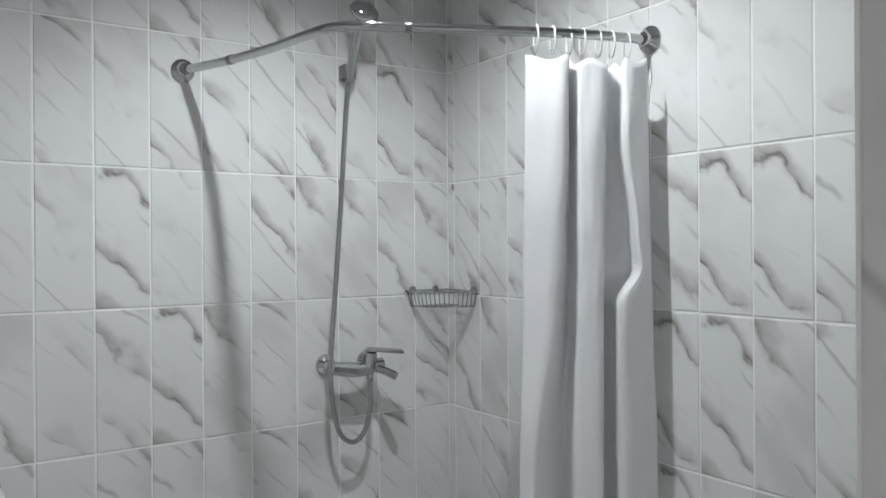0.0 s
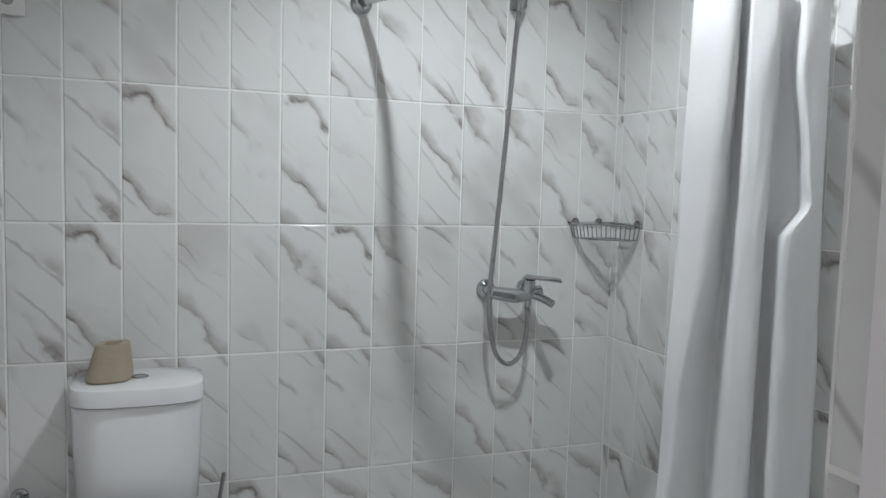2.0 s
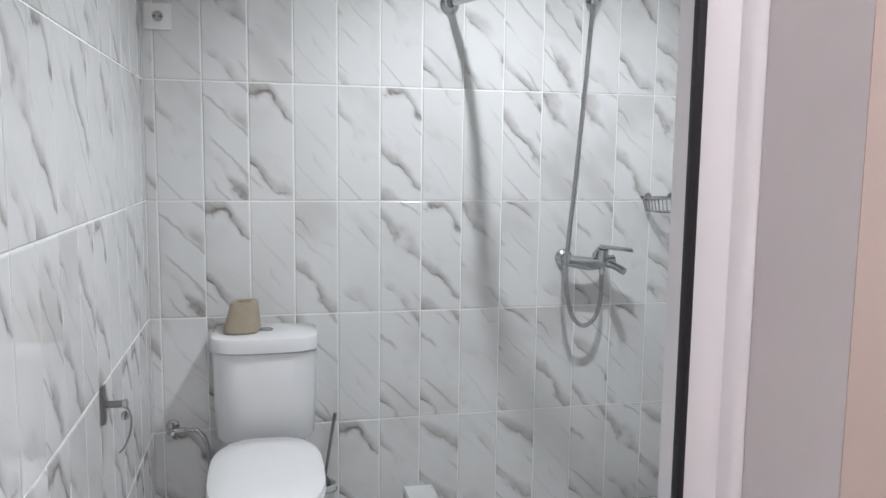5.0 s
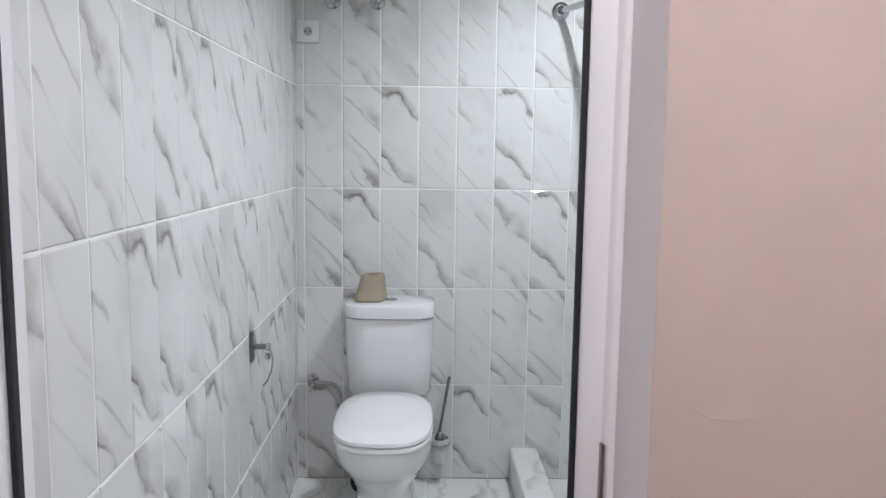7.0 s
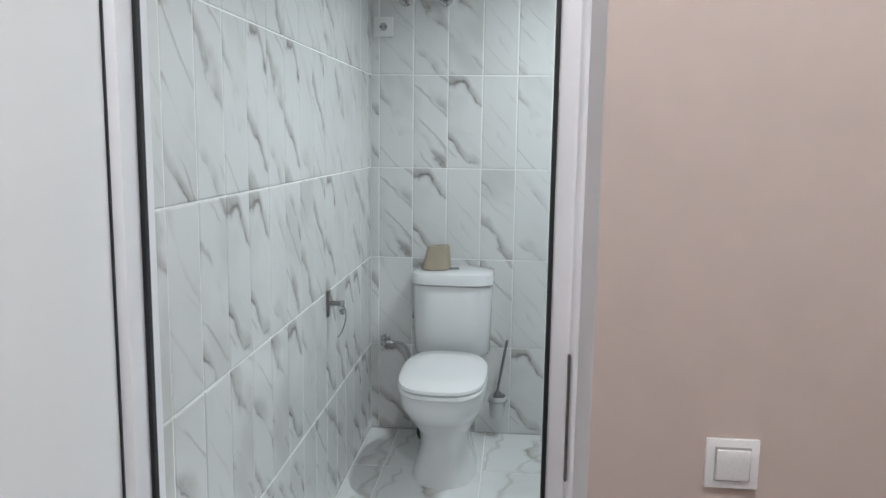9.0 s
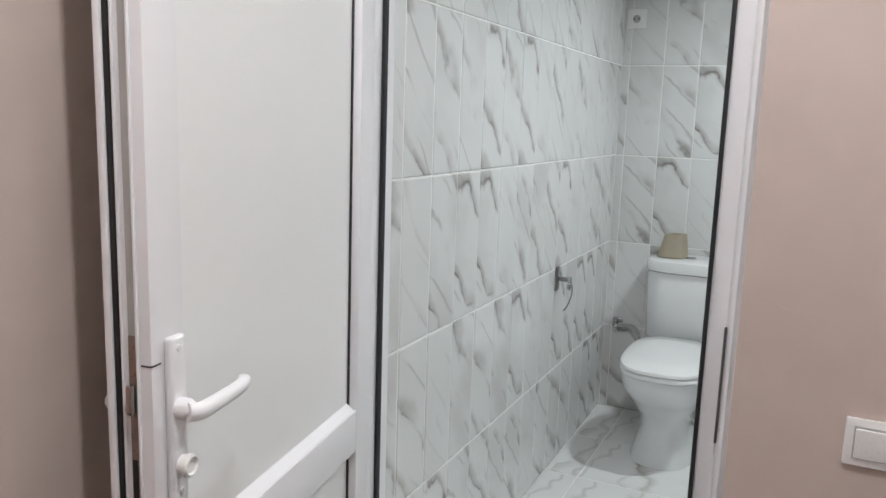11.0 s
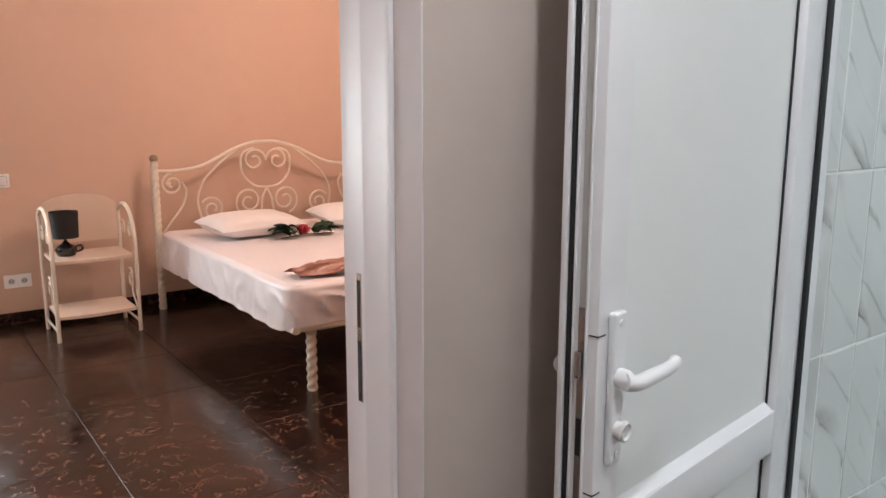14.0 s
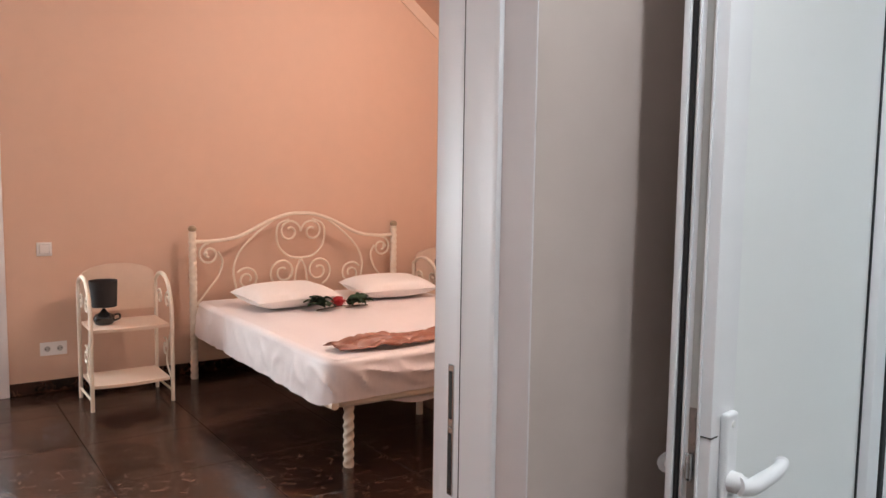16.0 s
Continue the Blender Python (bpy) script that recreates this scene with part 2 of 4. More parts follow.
KRAFT = mat("grey_brown_paper", (0.33, 0.285, 0.215), 0.9, vary=0.1, noise_scale=22, bump=0.5, bump_scale=90)
BLACK = mat("black_ceramic", (0.012, 0.012, 0.013), 0.15, coat=0.3, vary=0.05, noise_scale=20)
SHADE = mat("black_lamp_fabric", (0.016, 0.014, 0.014), 0.8, vary=0.1, noise_scale=30, bump=0.2)
LEAF = mat("dark_green_leaf", (0.022, 0.050, 0.022), 0.75, vary=0.25, noise_scale=40)
PETAL = mat("red_petal", (0.38, 0.012, 0.018), 0.5, vary=0.2, noise_scale=40)
DARK = mat("dark_slot", (0.01, 0.01, 0.01), 0.7, vary=0.05, noise_scale=20)
GREY_PLASTIC = mat("grey_plastic", (0.42, 0.42, 0.41), 0.4, vary=0.05, noise_scale=20)
FROST = mat("frosted_white_cup", (0.62, 0.63, 0.62), 0.35, vary=0.05, noise_scale=20)
GLOW = bpy.data.materials.new("lit_diffuser")
GLOW.use_nodes = True
GLOW.node_tree.nodes["Principled BSDF"].inputs["Emission Color"].default_value = (1, 0.95, 0.9, 1)
GLOW.node_tree.nodes["Principled BSDF"].inputs["Emission Strength"].default_value = 6.0
GLASS = bpy.data.materials.new("clear_glass")
GLASS.use_nodes = True
gb = GLASS.node_tree.nodes["Principled BSDF"]
gb.inputs["Transmission Weight"].default_value, gb.inputs["Roughness"].default_value, gb.inputs["IOR"].default_value = 1.0, 0.0, 1.45


# ---- mesh helpers ----
def part(name, bm, material, parent=None, label="", smooth=False, m=None):
    """Links a bmesh as one mesh object, under a thing or part if one is given."""
    me = bpy.data.meshes.new(name)
    bmesh.ops.recalc_face_normals(bm, faces=bm.faces)
    bm.to_mesh(me)
    bm.free()
    me.materials.append(material)
    if smooth:
        me.shade_smooth()
        me.set_sharp_from_angle(angle=radians(38))
    ob = new(name, me)
    if parent:
        ob.parent = parent
    if m is not None:
        ob.matrix_basis = m
    return tagged(ob, label)


def box(x0, x1, y0, y1, z0, z1, bevel=0.0, seg=2, bm=None):
    own = bmesh.new()
    bmesh.ops.create_cube(own, size=1.0)
    bmesh.ops.scale(own, vec=(x1 - x0, y1 - y0, z1 - z0), verts=own.verts)
    bmesh.ops.translate(own, vec=((x0 + x1) / 2, (y0 + y1) / 2, (z0 + z1) / 2), verts=own.verts)
    if bevel:
        bmesh.ops.bevel(own, geom=own.edges[:], offset=bevel, segments=seg, affect="EDGES", profile=0.6)
    if bm is None:
        return own
    me = bpy.data.meshes.new("tmp")
    own.to_mesh(me)
    own.free()
    bm.from_mesh(me)
    bpy.data.meshes.remove(me)
    return bm


def smooth_path(points, steps=6):
    """A Catmull-Rom curve through the points."""
    p = [Vector(q) for q in points]
    p = [2 * p[0] - p[1]] + p + [2 * p[-1] - p[-2]]
    out = []
    for a, b, c, d in zip(p, p[1:], p[2:], p[3:]):
        for k in range(steps):
            t = k / steps
            out.append(0.5 * (2 * b + (c - a) * t + (2 * a - 5 * b + 4 * c - d) * t * t + (3 * b - a - 3 * c + d) * t ** 3))
    return out + [p[-2]]


def tube(points, r, sides=10, bm=None, ribs=0.0):
    """A round bar swept along the points; r is one radius or a function of 0..1."""
    bm = bm or bmesh.new()
    pts = [Vector(q) for q in points]
    up, rings = None, []
    for i, q in enumerate(pts):
        t = (pts[min(i + 1, len(pts) - 1)] - pts[max(i - 1, 0)]).normalized()
        if up is None:
            up = t.orthogonal().normalized()
        up = (up - t * up.dot(t)).normalized()
        side = t.cross(up)
        rad = r(i / (len(pts) - 1)) if callable(r) else r
        rad *= 1 + (ribs if i % 2 else 0)
        rings.append([bm.verts.new(q + rad * (up * math.cos(a) + side * math.sin(a))) for a in (2 * math.pi * k / sides for k in range(sides))])
    for a, b in zip(rings, rings[1:]):
        for k in range(sides):
            bm.faces.new((a[k], a[(k + 1) % sides], b[(k + 1) % sides], b[k]))
    bm.faces.new(rings[0][::-1])
    bm.faces.new(rings[-1])
    return bm


def lathe(profile, m=None, sides=28, bm=None):
    """Turns (radius, height) pairs about z, then places by m."""
    bm = bm or bmesh.new()
    m = m or Matrix()
    rings = [[bm.verts.new(m @ Vector((max(r, 1e-4) * math.cos(2 * math.pi * k / sides), max(r, 1e-4) * math.sin(2 * math.pi * k / sides), z))) for k in range(sides)] for r, z in profile]
    for a, b in zip(rings, rings[1:]):
        for k in range(sides):
            bm.faces.new((a[k], a[(k + 1) % sides], b[(k + 1) % sides], b[k]))
    bm.faces.new(rings[0][::-1])
    bm.faces.new(rings[-1])
    return bm


def loft(sections, bm=None, cap=True):
    """Skins closed rings of equal count."""
    bm = bm or bmesh.new()
    rings = [[bm.verts.new(v) for v in s] for s in sections]
    n = len(rings[0])
    for a, b in zip(rings, rings[1:]):
        for k in range(n):
            bm.faces.new((a[k], a[(k + 1) % n], b[(k + 1) % n], b[k]))
    if cap:
        bm.faces.new(rings[0][::-1])
        bm.faces.new(rings[-1])
    return bm


def extrude_poly(points, z0, z1, bm=None):
    return loft([[(x, y, z0) for x, y in points], [(x, y, z1) for x, y in points]], bm)


def thing(name, at=(0, 0, 0), label="", category="", group="", m=None):
    ob = new(name)
    ob.matrix_basis = m if m is not None else Matrix.Translation(at)
    return tagged(ob, label, category, group)


def structure(name, bm, material, label, category):
    return tagged(part(name, bm, material), label, category, kind="structure")


# ---- plan ----
X0, X1, Y0, Y1 = -0.150, 1.830, 0.190, 2.320      # tiled faces of the bathroom
GL, GR = 0.008, 0.0019                                        # tile thickness
HX, HY = -0.107, 0.006                           # faces of the hall walls
BX = -4.640                                       # headboard wall of the bedroom
DOOR_TOP = 2.06

wall_left = structure("wall_bath_left", box(-0.350, X0 - GR, HY, Y1 + 0.15, 0, 2.62), GROUT, "grouted partition wall clad in marble tiles", "wall")
wall_back = structure("wall_bath_back", box(X0 - GR, X1 + 0.15, Y1 + GR, Y1 + 0.15, 0, 2.62), GROUT, "grouted back wall clad in marble tiles", "wall")
wall_right = structure("wall_bath_right", box(X1 + GR, X1 + 0.15, -2.9, Y1 + GR, 0, 2.62), GROUT, "grouted shower wall clad in marble tiles", "wall")
bm = box(0.604, X1 + GR, HY, Y0 - GL, 0, 2.62)
box(X0 - GR, 0.604, HY, Y0 - GL, DOOR_TOP, 2.62, bm=bm)
wall_door = structure("wall_hall_bath", bm, HALL_PAINT, "pinkish beige painted hall wall with the bathroom doorway", "wall")
structure("wall_bath_front", box(0.604, X1 + GR, Y0 - GL, Y0 - 0.002, 0, 2.62), TILE, "tiled inner face of the bathroom front wall", "wall")
structure("wall_bath_lintel", box(X0 - GR, 0.560, Y0 - GL, Y0 - 0.002, DOOR_TOP, 2.62), TILE, "tiled face above the bathroom door", "wall")
structure("floor_bath", box(X0 - GR, X1 + GR, HY, Y1 + GR, -0.12, -0.0018), GROUT, "grouted bed of the bathroom floor", "floor")
structure("ceiling_bath", box(-0.350, X1 + 0.15, HY, Y1 + 0.15, 2.62, 2.72), CEIL, "plain white bathroom ceiling", "ceiling")

bm = box(-0.1695, HX, -0.8015, HY, 0, 2.62)
box(-0.350, -0.1695, -0.7615, HY, 0, 2.62, bm=bm)
box(-0.350, HX, -1.70, -0.8015, DOOR_TOP + 0.02, 2.62, bm=bm)
box(-0.350, HX, -2.90, -1.70, 0, 2.62, bm=bm)
wall_hall = structure("wall_hall_bedroom", bm, HALL_PAINT, "beige painted wall between hall and bedroom", "wall")
structure("wall_hall_end", box(HX, X1 + GR, -3.0, -2.9, 0, 2.62), HALL_PAINT, "plain beige wall closing the hall", "wall")
structure("ceiling_hall", box(-0.350, X1 + 0.15, -3.0, HY, 2.62, 2.72), CEIL, "plain white hall ceiling", "ceiling")

# bedroom shell
RY0, RY1, RZ = -2.40, 2.75, 3.05
bm = box(BX - 0.25, BX, -1.06, RY1, 0, RZ)
box(BX - 0.25, BX, RY0, -1.95, 0, RZ, bm=bm)
box(BX - 0.25, BX, -1.95, -1.06, 2.35, RZ, bm=bm)
structure("wall_bedroom_head", bm, PEACH, "peach painted wall behind the bed", "wall")
# the opening holds the made-up side window
bm = box(BX - 0.25, -3.20, RY0 - 0.15, RY0, 0, RZ)
box(-1.20, -0.350, RY0 - 0.15, RY0, 0, RZ, bm=bm)
box(-3.20, -1.20, RY0 - 0.15, RY0, 0, 0.85, bm=bm)
box(-3.20, -1.20, RY0 - 0.15, RY0, 2.25, RZ, bm=bm)
structure("wall_bedroom_left", bm, PEACH, "plain peach bedroom wall", "wall")
structure("wall_bedroom_right", box(BX - 0.25, -0.350, RY1, RY1 + 0.15, 0, RZ), PEACH, "plain peach bedroom wall under the slope", "wall")
bm = box(-0.360, -0.350, -0.775, RY1, 0, RZ)
box(-0.360, -0.350, RY0, -1.70, 0, RZ, bm=bm)
box(-0.360, -0.350, -1.70, -0.775, DOOR_TOP + 0.02, RZ, bm=bm)
structure("wall_bedroom_door", bm, PEACH, "peach plaster on the bedroom side of the door wall", "wall")
structure("ceiling_bedroom", box(BX - 0.25, -0.350, RY0, RY1, RZ, RZ + 0.1), CEIL, "plain white bedroom ceiling", "ceiling")
slope = loft([[(x, 1.47, RZ), (x, RY1, 2.10), (x, RY1, RZ)] for x in (BX, -0.360)])
structure("ceiling_slope", slope, PEACH, "peach painted sloping ceiling under the roof", "ceiling")
d = Vector((0, 1.28, -0.95)).normalized()
nrm = Vector((0, d.z, -d.y))
if nrm.z > 0:
    nrm = -nrm
a, b_ = Vector((BX, 1.47, RZ)), Vector((BX, RY1, 2.10))
w = 0.085
trim = loft([[p + Vector((0.001, 0, 0)), p + Vector((0.014, 0, 0)), p + nrm * w + Vector((0.014, 0, 0)), p + nrm * w + Vector((0.001, 0, 0))] for p in (a, b_)])
structure("trim_slope", trim, BOARD, "pale cornice strip along the sloping ceiling", "trim")

# ---- bathroom door: frame, leaf ----
def frame_post(name, bm, parent, label=""):
    return part(name, bm, PVC, parent, label, smooth=True)


door_frame = thing("door_frame", (0, 0, 0), "white PVC bathroom door frame with black gasket", "door frame")
# stepped right post, seen from the hall
frame_post("post", extrude_poly([(0.5465, 0.142), (0.5465, 0.114), (0.550, 0.111), (0.573, 0.111), (0.578, 0.108), (0.581, 0.100), (0.586, 0.094), (0.594, 0.092), (0.604, 0.092), (0.604, 0.142)], 0, DOOR_TOP - 0.06), door_frame)
part("gasket", box(0.5400, 0.5475, 0.103, 0.1120, 0, DOOR_TOP - 0.06, 0.003), RUBBER, door_frame, "black rubber gasket")
part("post", box(-0.1485, -0.122, 0.080, 0.186, 0, DOOR_TOP - 0.06, 0.003), PVC, door_frame)
part("gasket", box(-0.1218, -0.1140, 0.130, 0.146, 0, DOOR_TOP - 0.06, 0.003), RUBBER, door_frame, "black rubber gasket")
frame_post("head", box(-0.1485, 0.604, 0.080, 0.142, DOOR_TOP - 0.06, DOOR_TOP, 0.006), door_frame)
part("strike_plate", box(0.5755, 0.5795, 0.0955, 0.1075, 0.80, 1.005, 0.001), STEEL, door_frame, "brushed steel strike plate")
structure("trim_bath_reveal", extrude_poly([(0.590, 0.0918), (0.6035, HY + 0.001), (0.6039, HY + 0.001), (0.6039, 0.0918)], 0, DOOR_TOP), REVEAL_PAINT, "white plaster reveal beside the bathroom door", "trim")
rv = structure("trim_bath_reveal_tile", box(0.5785, 0.6039, 0.1425, Y0 - 0.001, 0, DOOR_TOP), GROUT, "tiled inner reveal of the bathroom doorway", "trim")

LEAF_W, LEAF_T = 0.650, 0.046
door = thing("bathroom_door", m=pose(-0.052, -0.012, 0.012, 0, 0, 9.3), label="white PVC panel door standing open into the hall", category="door")
# leaf runs to -y from the hinge, face towards +x
S, RAIL0, RAIL1, H = 0.060, 0.700, 0.782, 2.0
def leaf_bar(name, y0, y1, z0, z1):
    return part(name, box(-LEAF_T, 0, y0, y1, z0, z1, 0.004), PVC, door, smooth=True)
leaf_bar("stile", -S, 0, 0, H)
leaf_bar("stile", -LEAF_W, -LEAF_W + S, 0, H)
leaf_bar("rail", -LEAF_W + S, -S, RAIL0, RAIL1)
leaf_bar("rail", -LEAF_W + S, -S, H - 0.075, H)
leaf_bar("rail", -LEAF_W + S, -S, 0, 0.085)
for z0, z1 in ((0.085, RAIL0), (RAIL1, H - 0.075)):
    part("panel", box(-LEAF_T + 0.018, -0.018, -LEAF_W + S - 0.003, -S + 0.003, z0 - 0.003, z1 + 0.003), PANEL, door, "smooth white infill panel")
    bm = bmesh.new()
    box(-0.0178, -0.0150, -S - 0.006, -S - 0.001, z0, z1, bm=bm)
    part("bead_seal", bm, RUBBER, door, "black glazing seal")
    part("bead_seal", box(-0.0178, -0.0160, -LEAF_W + S + 0.001, -LEAF_W + S + 0.003, z0, z1), RUBBER, door)
# free edge: lock rail, gasket, latch
part("lock_rail", box(-0.028, -0.018, -LEAF_W - 0.0015, -LEAF_W - 0.0003, 0.02, H - 0.02), GREY_PLASTIC, door, "grey lock rail in the door edge")
part("edge_bead", box(-0.0175, -0.0145, -LEAF_W - 0.0040, -LEAF_W - 0.0003, 0, H, 0.001), PVC, door)
part("edge_bead", box(-0.0370, -0.0340, -LEAF_W - 0.0035, -LEAF_W - 0.0003, 0, H, 0.001), PVC, door)
part("edge_gasket", box(-0.0455, -0.0390, -LEAF_W - 0.0035, -LEAF_W - 0.0003, 0, H, 0.001), RUBBER, door, "black rubber gasket")
part("edge_lip", box(-0.056, -LEAF_T - 0.0005, -LEAF_W - 0.006, -LEAF_W + 0.03, 0, H, 0.003), PVC, door, smooth=True)
part("lock_plate", box(-0.0278, -0.0182, -LEAF_W - 0.0026, -LEAF_W - 0.0016, 0.80, 1.08, 0.0004), STEEL, door, "steel lock face plate")
part("latch", box(-0.0275, -0.0195, -LEAF_W - 0.011, -LEAF_W - 0.0027, 0.990, 1.025, 0.003), CHROME, door, "sprung steel latch")
part("bolt_slot", box(-0.0265, -0.0195, -LEAF_W - 0.0032, -LEAF_W - 0.0027, 0.885, 0.935), DARK, door, "dark bolt slot")
for z0, z1 in ((RAIL1, H - 0.075), (0.085, RAIL0)):
    part("glazing_bead", loft([[(-0.0178, y, z0 + 0.0002), (-0.0035, y, z0 + 0.0002), (-0.0178, y, z0 + 0.013)] for y in (-LEAF_W + S + 0.004, -S - 0.007)]), PVC, door, "sloping white glazing bead")
HYC = -LEAF_W + 0.034


def lever(side):
    """A plate with a lever handle and a thumb turn on one face of the leaf."""
    f = 0.0 if side > 0 else -LEAF_T
    s = side
    plate = part("handle_plate", box(min(f + s * 0.0005, f + s * 0.011), max(f + s * 0.0005, f + s * 0.011), HYC - 0.0145, HYC + 0.0145, 0.872, 1.074, 0.005, 3), PVC, door, "white lever handle plate", True)
    bm = lathe([(0.013, 0), (0.013, 0.012), (0.010, 0.016), (0.010, 0.022)], Matrix.Translation((f + s * 0.010, HYC, 0.988)) @ Matrix.Rotation(radians(90) * s, 4, "Y"), 18)
    pts = smooth_path([(f + s * 0.026, HYC - 0.008, 0.988), (f + s * 0.034, HYC + 0.006, 0.986), (f + s * 0.036, HYC + 0.034, 0.987), (f + s * 0.034, HYC + 0.074, 0.986), (f + s * 0.030, HYC + 0.104, 0.986), (f + s * 0.027, HYC + 0.113, 0.990)], 5)
    tube(pts, lambda t: 0.0112 - 0.0030 * t, 12, bm)
    part("lever", bm, PVC, plate, "white lever", True)
    bm = lathe([(0.011, 0), (0.011, 0.006), (0.0135, 0.007), (0.014, 0.013), (0.011, 0.015), (0.009, 0.012), (0.003, 0.012)], Matrix.Translation((f + s * 0.011, HYC, 0.920)) @ Matrix.Rotation(radians(90) * s, 4, "Y"), 20)
    part("thumb_turn", bm, PLASTIC, plate, "white thumb turn", True)
    for z in (1.060, 0.886):
        part("screw", lathe([(0.0045, 0), (0.004, 0.0016), (0.001, 0.002)], Matrix.Translation((f + s * 0.0108, HYC, z)) @ Matrix.Rotation(radians(90) * s, 4, "Y"), 12), PLASTIC, plate)


lever(1)
lever(-1)
for z in (1.045, 0.835):
    part("pencil_mark", box(-0.0135, 0.0004, -LEAF_W - 0.0006, -LEAF_W + 0.016, z, z + 0.0018), DARK, door)

# ---- bedroom door frame in the hall wall ----
bed_frame = thing("door_frame", (0, 0, 0), "white PVC bedroom door frame with steel strike plates", "door frame")
part("post", extrude_poly([(-0.170, -0.762), (-0.170, -0.803), (-0.174, -0.808), (-0.184, -0.8085), (-0.190, -0.805), (-0.252, -0.804), (-0.258, -0.799), (-0.262, -0.789), (-0.272, -0.787), (-0.290, -0.787), (-0.294, -0.784), (-0.346, -0.784), (-0.352, -0.779), (-0.352, -0.762)], 0, DOOR_TOP), PVC, bed_frame, smooth=True)
part("gasket", box(-0.2690, -0.2625, -0.7935, -0.7860, 0, DOOR_TOP - 0.01), RUBBER, bed_frame, "dark rubber gasket")
for z0, z1 in ((1.010, 1.082), (0.905, 0.988)):
    pl = part("strike_plate", box(-0.307, -0.294, -0.7862, -0.7835, z0 - 0.012, z1 + 0.010, 0.001), CHROME, bed_frame, "steel strike plate")
    part("slot", box(-0.304, -0.297, -0.7868, -0.7863, z0, z1), DARK, pl, "dark latch slot")
part("head", box(-0.352, -0.211, -1.70, -0.788, DOOR_TOP - 0.06, DOOR_TOP, 0.006), PVC, bed_frame, smooth=True)
part("post", box(-0.352, -0.211, -1.70, -1.645, 0, DOOR_TOP - 0.06, 0.006), PVC, bed_frame, smooth=True)
structure("trim_bedroom_reveal", box(-0.1695, HX - 0.0005, -0.8040, -0.8016, 0, DOOR_TOP + 0.018), REVEAL_PAINT, "white plaster reveal of the bedroom doorway", "trim")


# ---- switches and sockets ----
def switch_plate(name, m, label, double=False, rocker=True, k=1.0):
    """A square plate facing -y in its own space, centre at the origin."""
    ob = thing(name, m=m, label=label, category="light switch" if rocker else "power socket")
    ob.scale = (k, k, k)
    n = 2 if double else 1
    w = 0.040 * n + (0.002 if n == 1 else -0.004)
    part("plate", box(-w, w, -0.009, 0, -0.0415, 0.0415, 0.003), PLASTIC, ob, smooth=True)
    for k in range(n):
        cx = (k - (n - 1) / 2) * 0.071
        if rocker:
            # no real groove: a flat grey sheet stands in for the gap's shade
            part("rocker_gap_shade", box(cx - 0.0285, cx + 0.0285, -0.0094, -0.0088, -0.0285, 0.0285), GREY_PLASTIC, ob, "grey sheet painting the shaded gap round the rocker")
            part("rocker", box(cx - 0.0262, cx + 0.0262, -0.0035, 0.0025, -0.0262, 0.0262, 0.0022), PLASTIC, ob, smooth=True, m=pose(0, -0.0125, 0, 4.5, 0, 0))
        else:
            part("well", lathe([(0.021, 0), (0.0215, 0.0022), (0.0185, 0.0024), (0.0175, 0.0005)], Matrix.Translation((cx, -0.0092, 0)) @ Matrix.Rotation(radians(90), 4, "X"), 24), PLASTIC, ob, "round socket well", True)
            part("well_floor", lathe([(0.0172, 0), (0.0172, 0.0008)], Matrix.Translation((cx, -0.0096, 0)) @ Matrix.Rotation(radians(90), 4, "X"), 20), GREY_PLASTIC, ob)
            for dx in (-0.0095, 0.0095):
                part("hole", lathe([(0.0032, 0), (0.0032, 0.0008)], Matrix.Translation((cx + dx, -0.0106, 0)) @ Matrix.Rotation(radians(90), 4, "X"), 10), DARK, ob)
    return ob


switch_plate("light_switch", pose(0.803, HY - 0.0005, 0.884, 0, 0, 0), "white square single light switch on the beige hall wall", k=0.88)
switch_plate("power_socket", pose(-0.096, Y1 - 0.0006, 1.800), "white square power socket on marble tiles", rocker=False)
switch_plate("light_switch", pose(BX + 0.0005, -0.752, 0.893, 0, 0, 90), "white square light switch on the peach bedroom wall")
switch_plate("power_socket", pose(BX + 0.0005, -0.718, 0.275, 0, 0, 90), "white double power socket low on the peach wall", double=True, rocker=False)

# ---- toilet ----
def oval(cx, cy, rx, ry_front, ry_back, z, n=32, square=2.4):
    out = []
    for k in range(n):
        a = 2 * math.pi * k / n
        c, s = math.cos(a), math.sin(a)
        ry = ry_front if s < 0 else ry_back
        out.append((cx + rx * math.copysign(abs(c) ** (2 / square), c), cy + ry * math.copysign(abs(s) ** (2 / square), s), z))
    return out


TX = 0.230
toilet = thing("toilet", (TX, 1.90, 0), "white ceramic close-coupled toilet with closed seat lid", "toilet")
cy = 0.0
bowl = loft([oval(0, 0.02, 0.130, 0.205, 0.30, 0.0), oval(0, 0.02, 0.124, 0.195, 0.30, 0.03), oval(0, 0.03, 0.098, 0.170, 0.28, 0.13), oval(0, 0.02, 0.102, 0.175, 0.26, 0.19), oval(0, -0.02, 0.142, 0.232, 0.27, 0.275),
             oval(0, -0.05, 0.166, 0.275, 0.26, 0.335), oval(0, -0.05, 0.171, 0.285, 0.27, 0.380), oval(0, -0.05, 0.167, 0.280, 0.27, 0.398)])
part("bowl", bowl, CERAMIC, toilet, smooth=True)
def seat_oval(*dims):
    return oval(*dims, square=3.0)


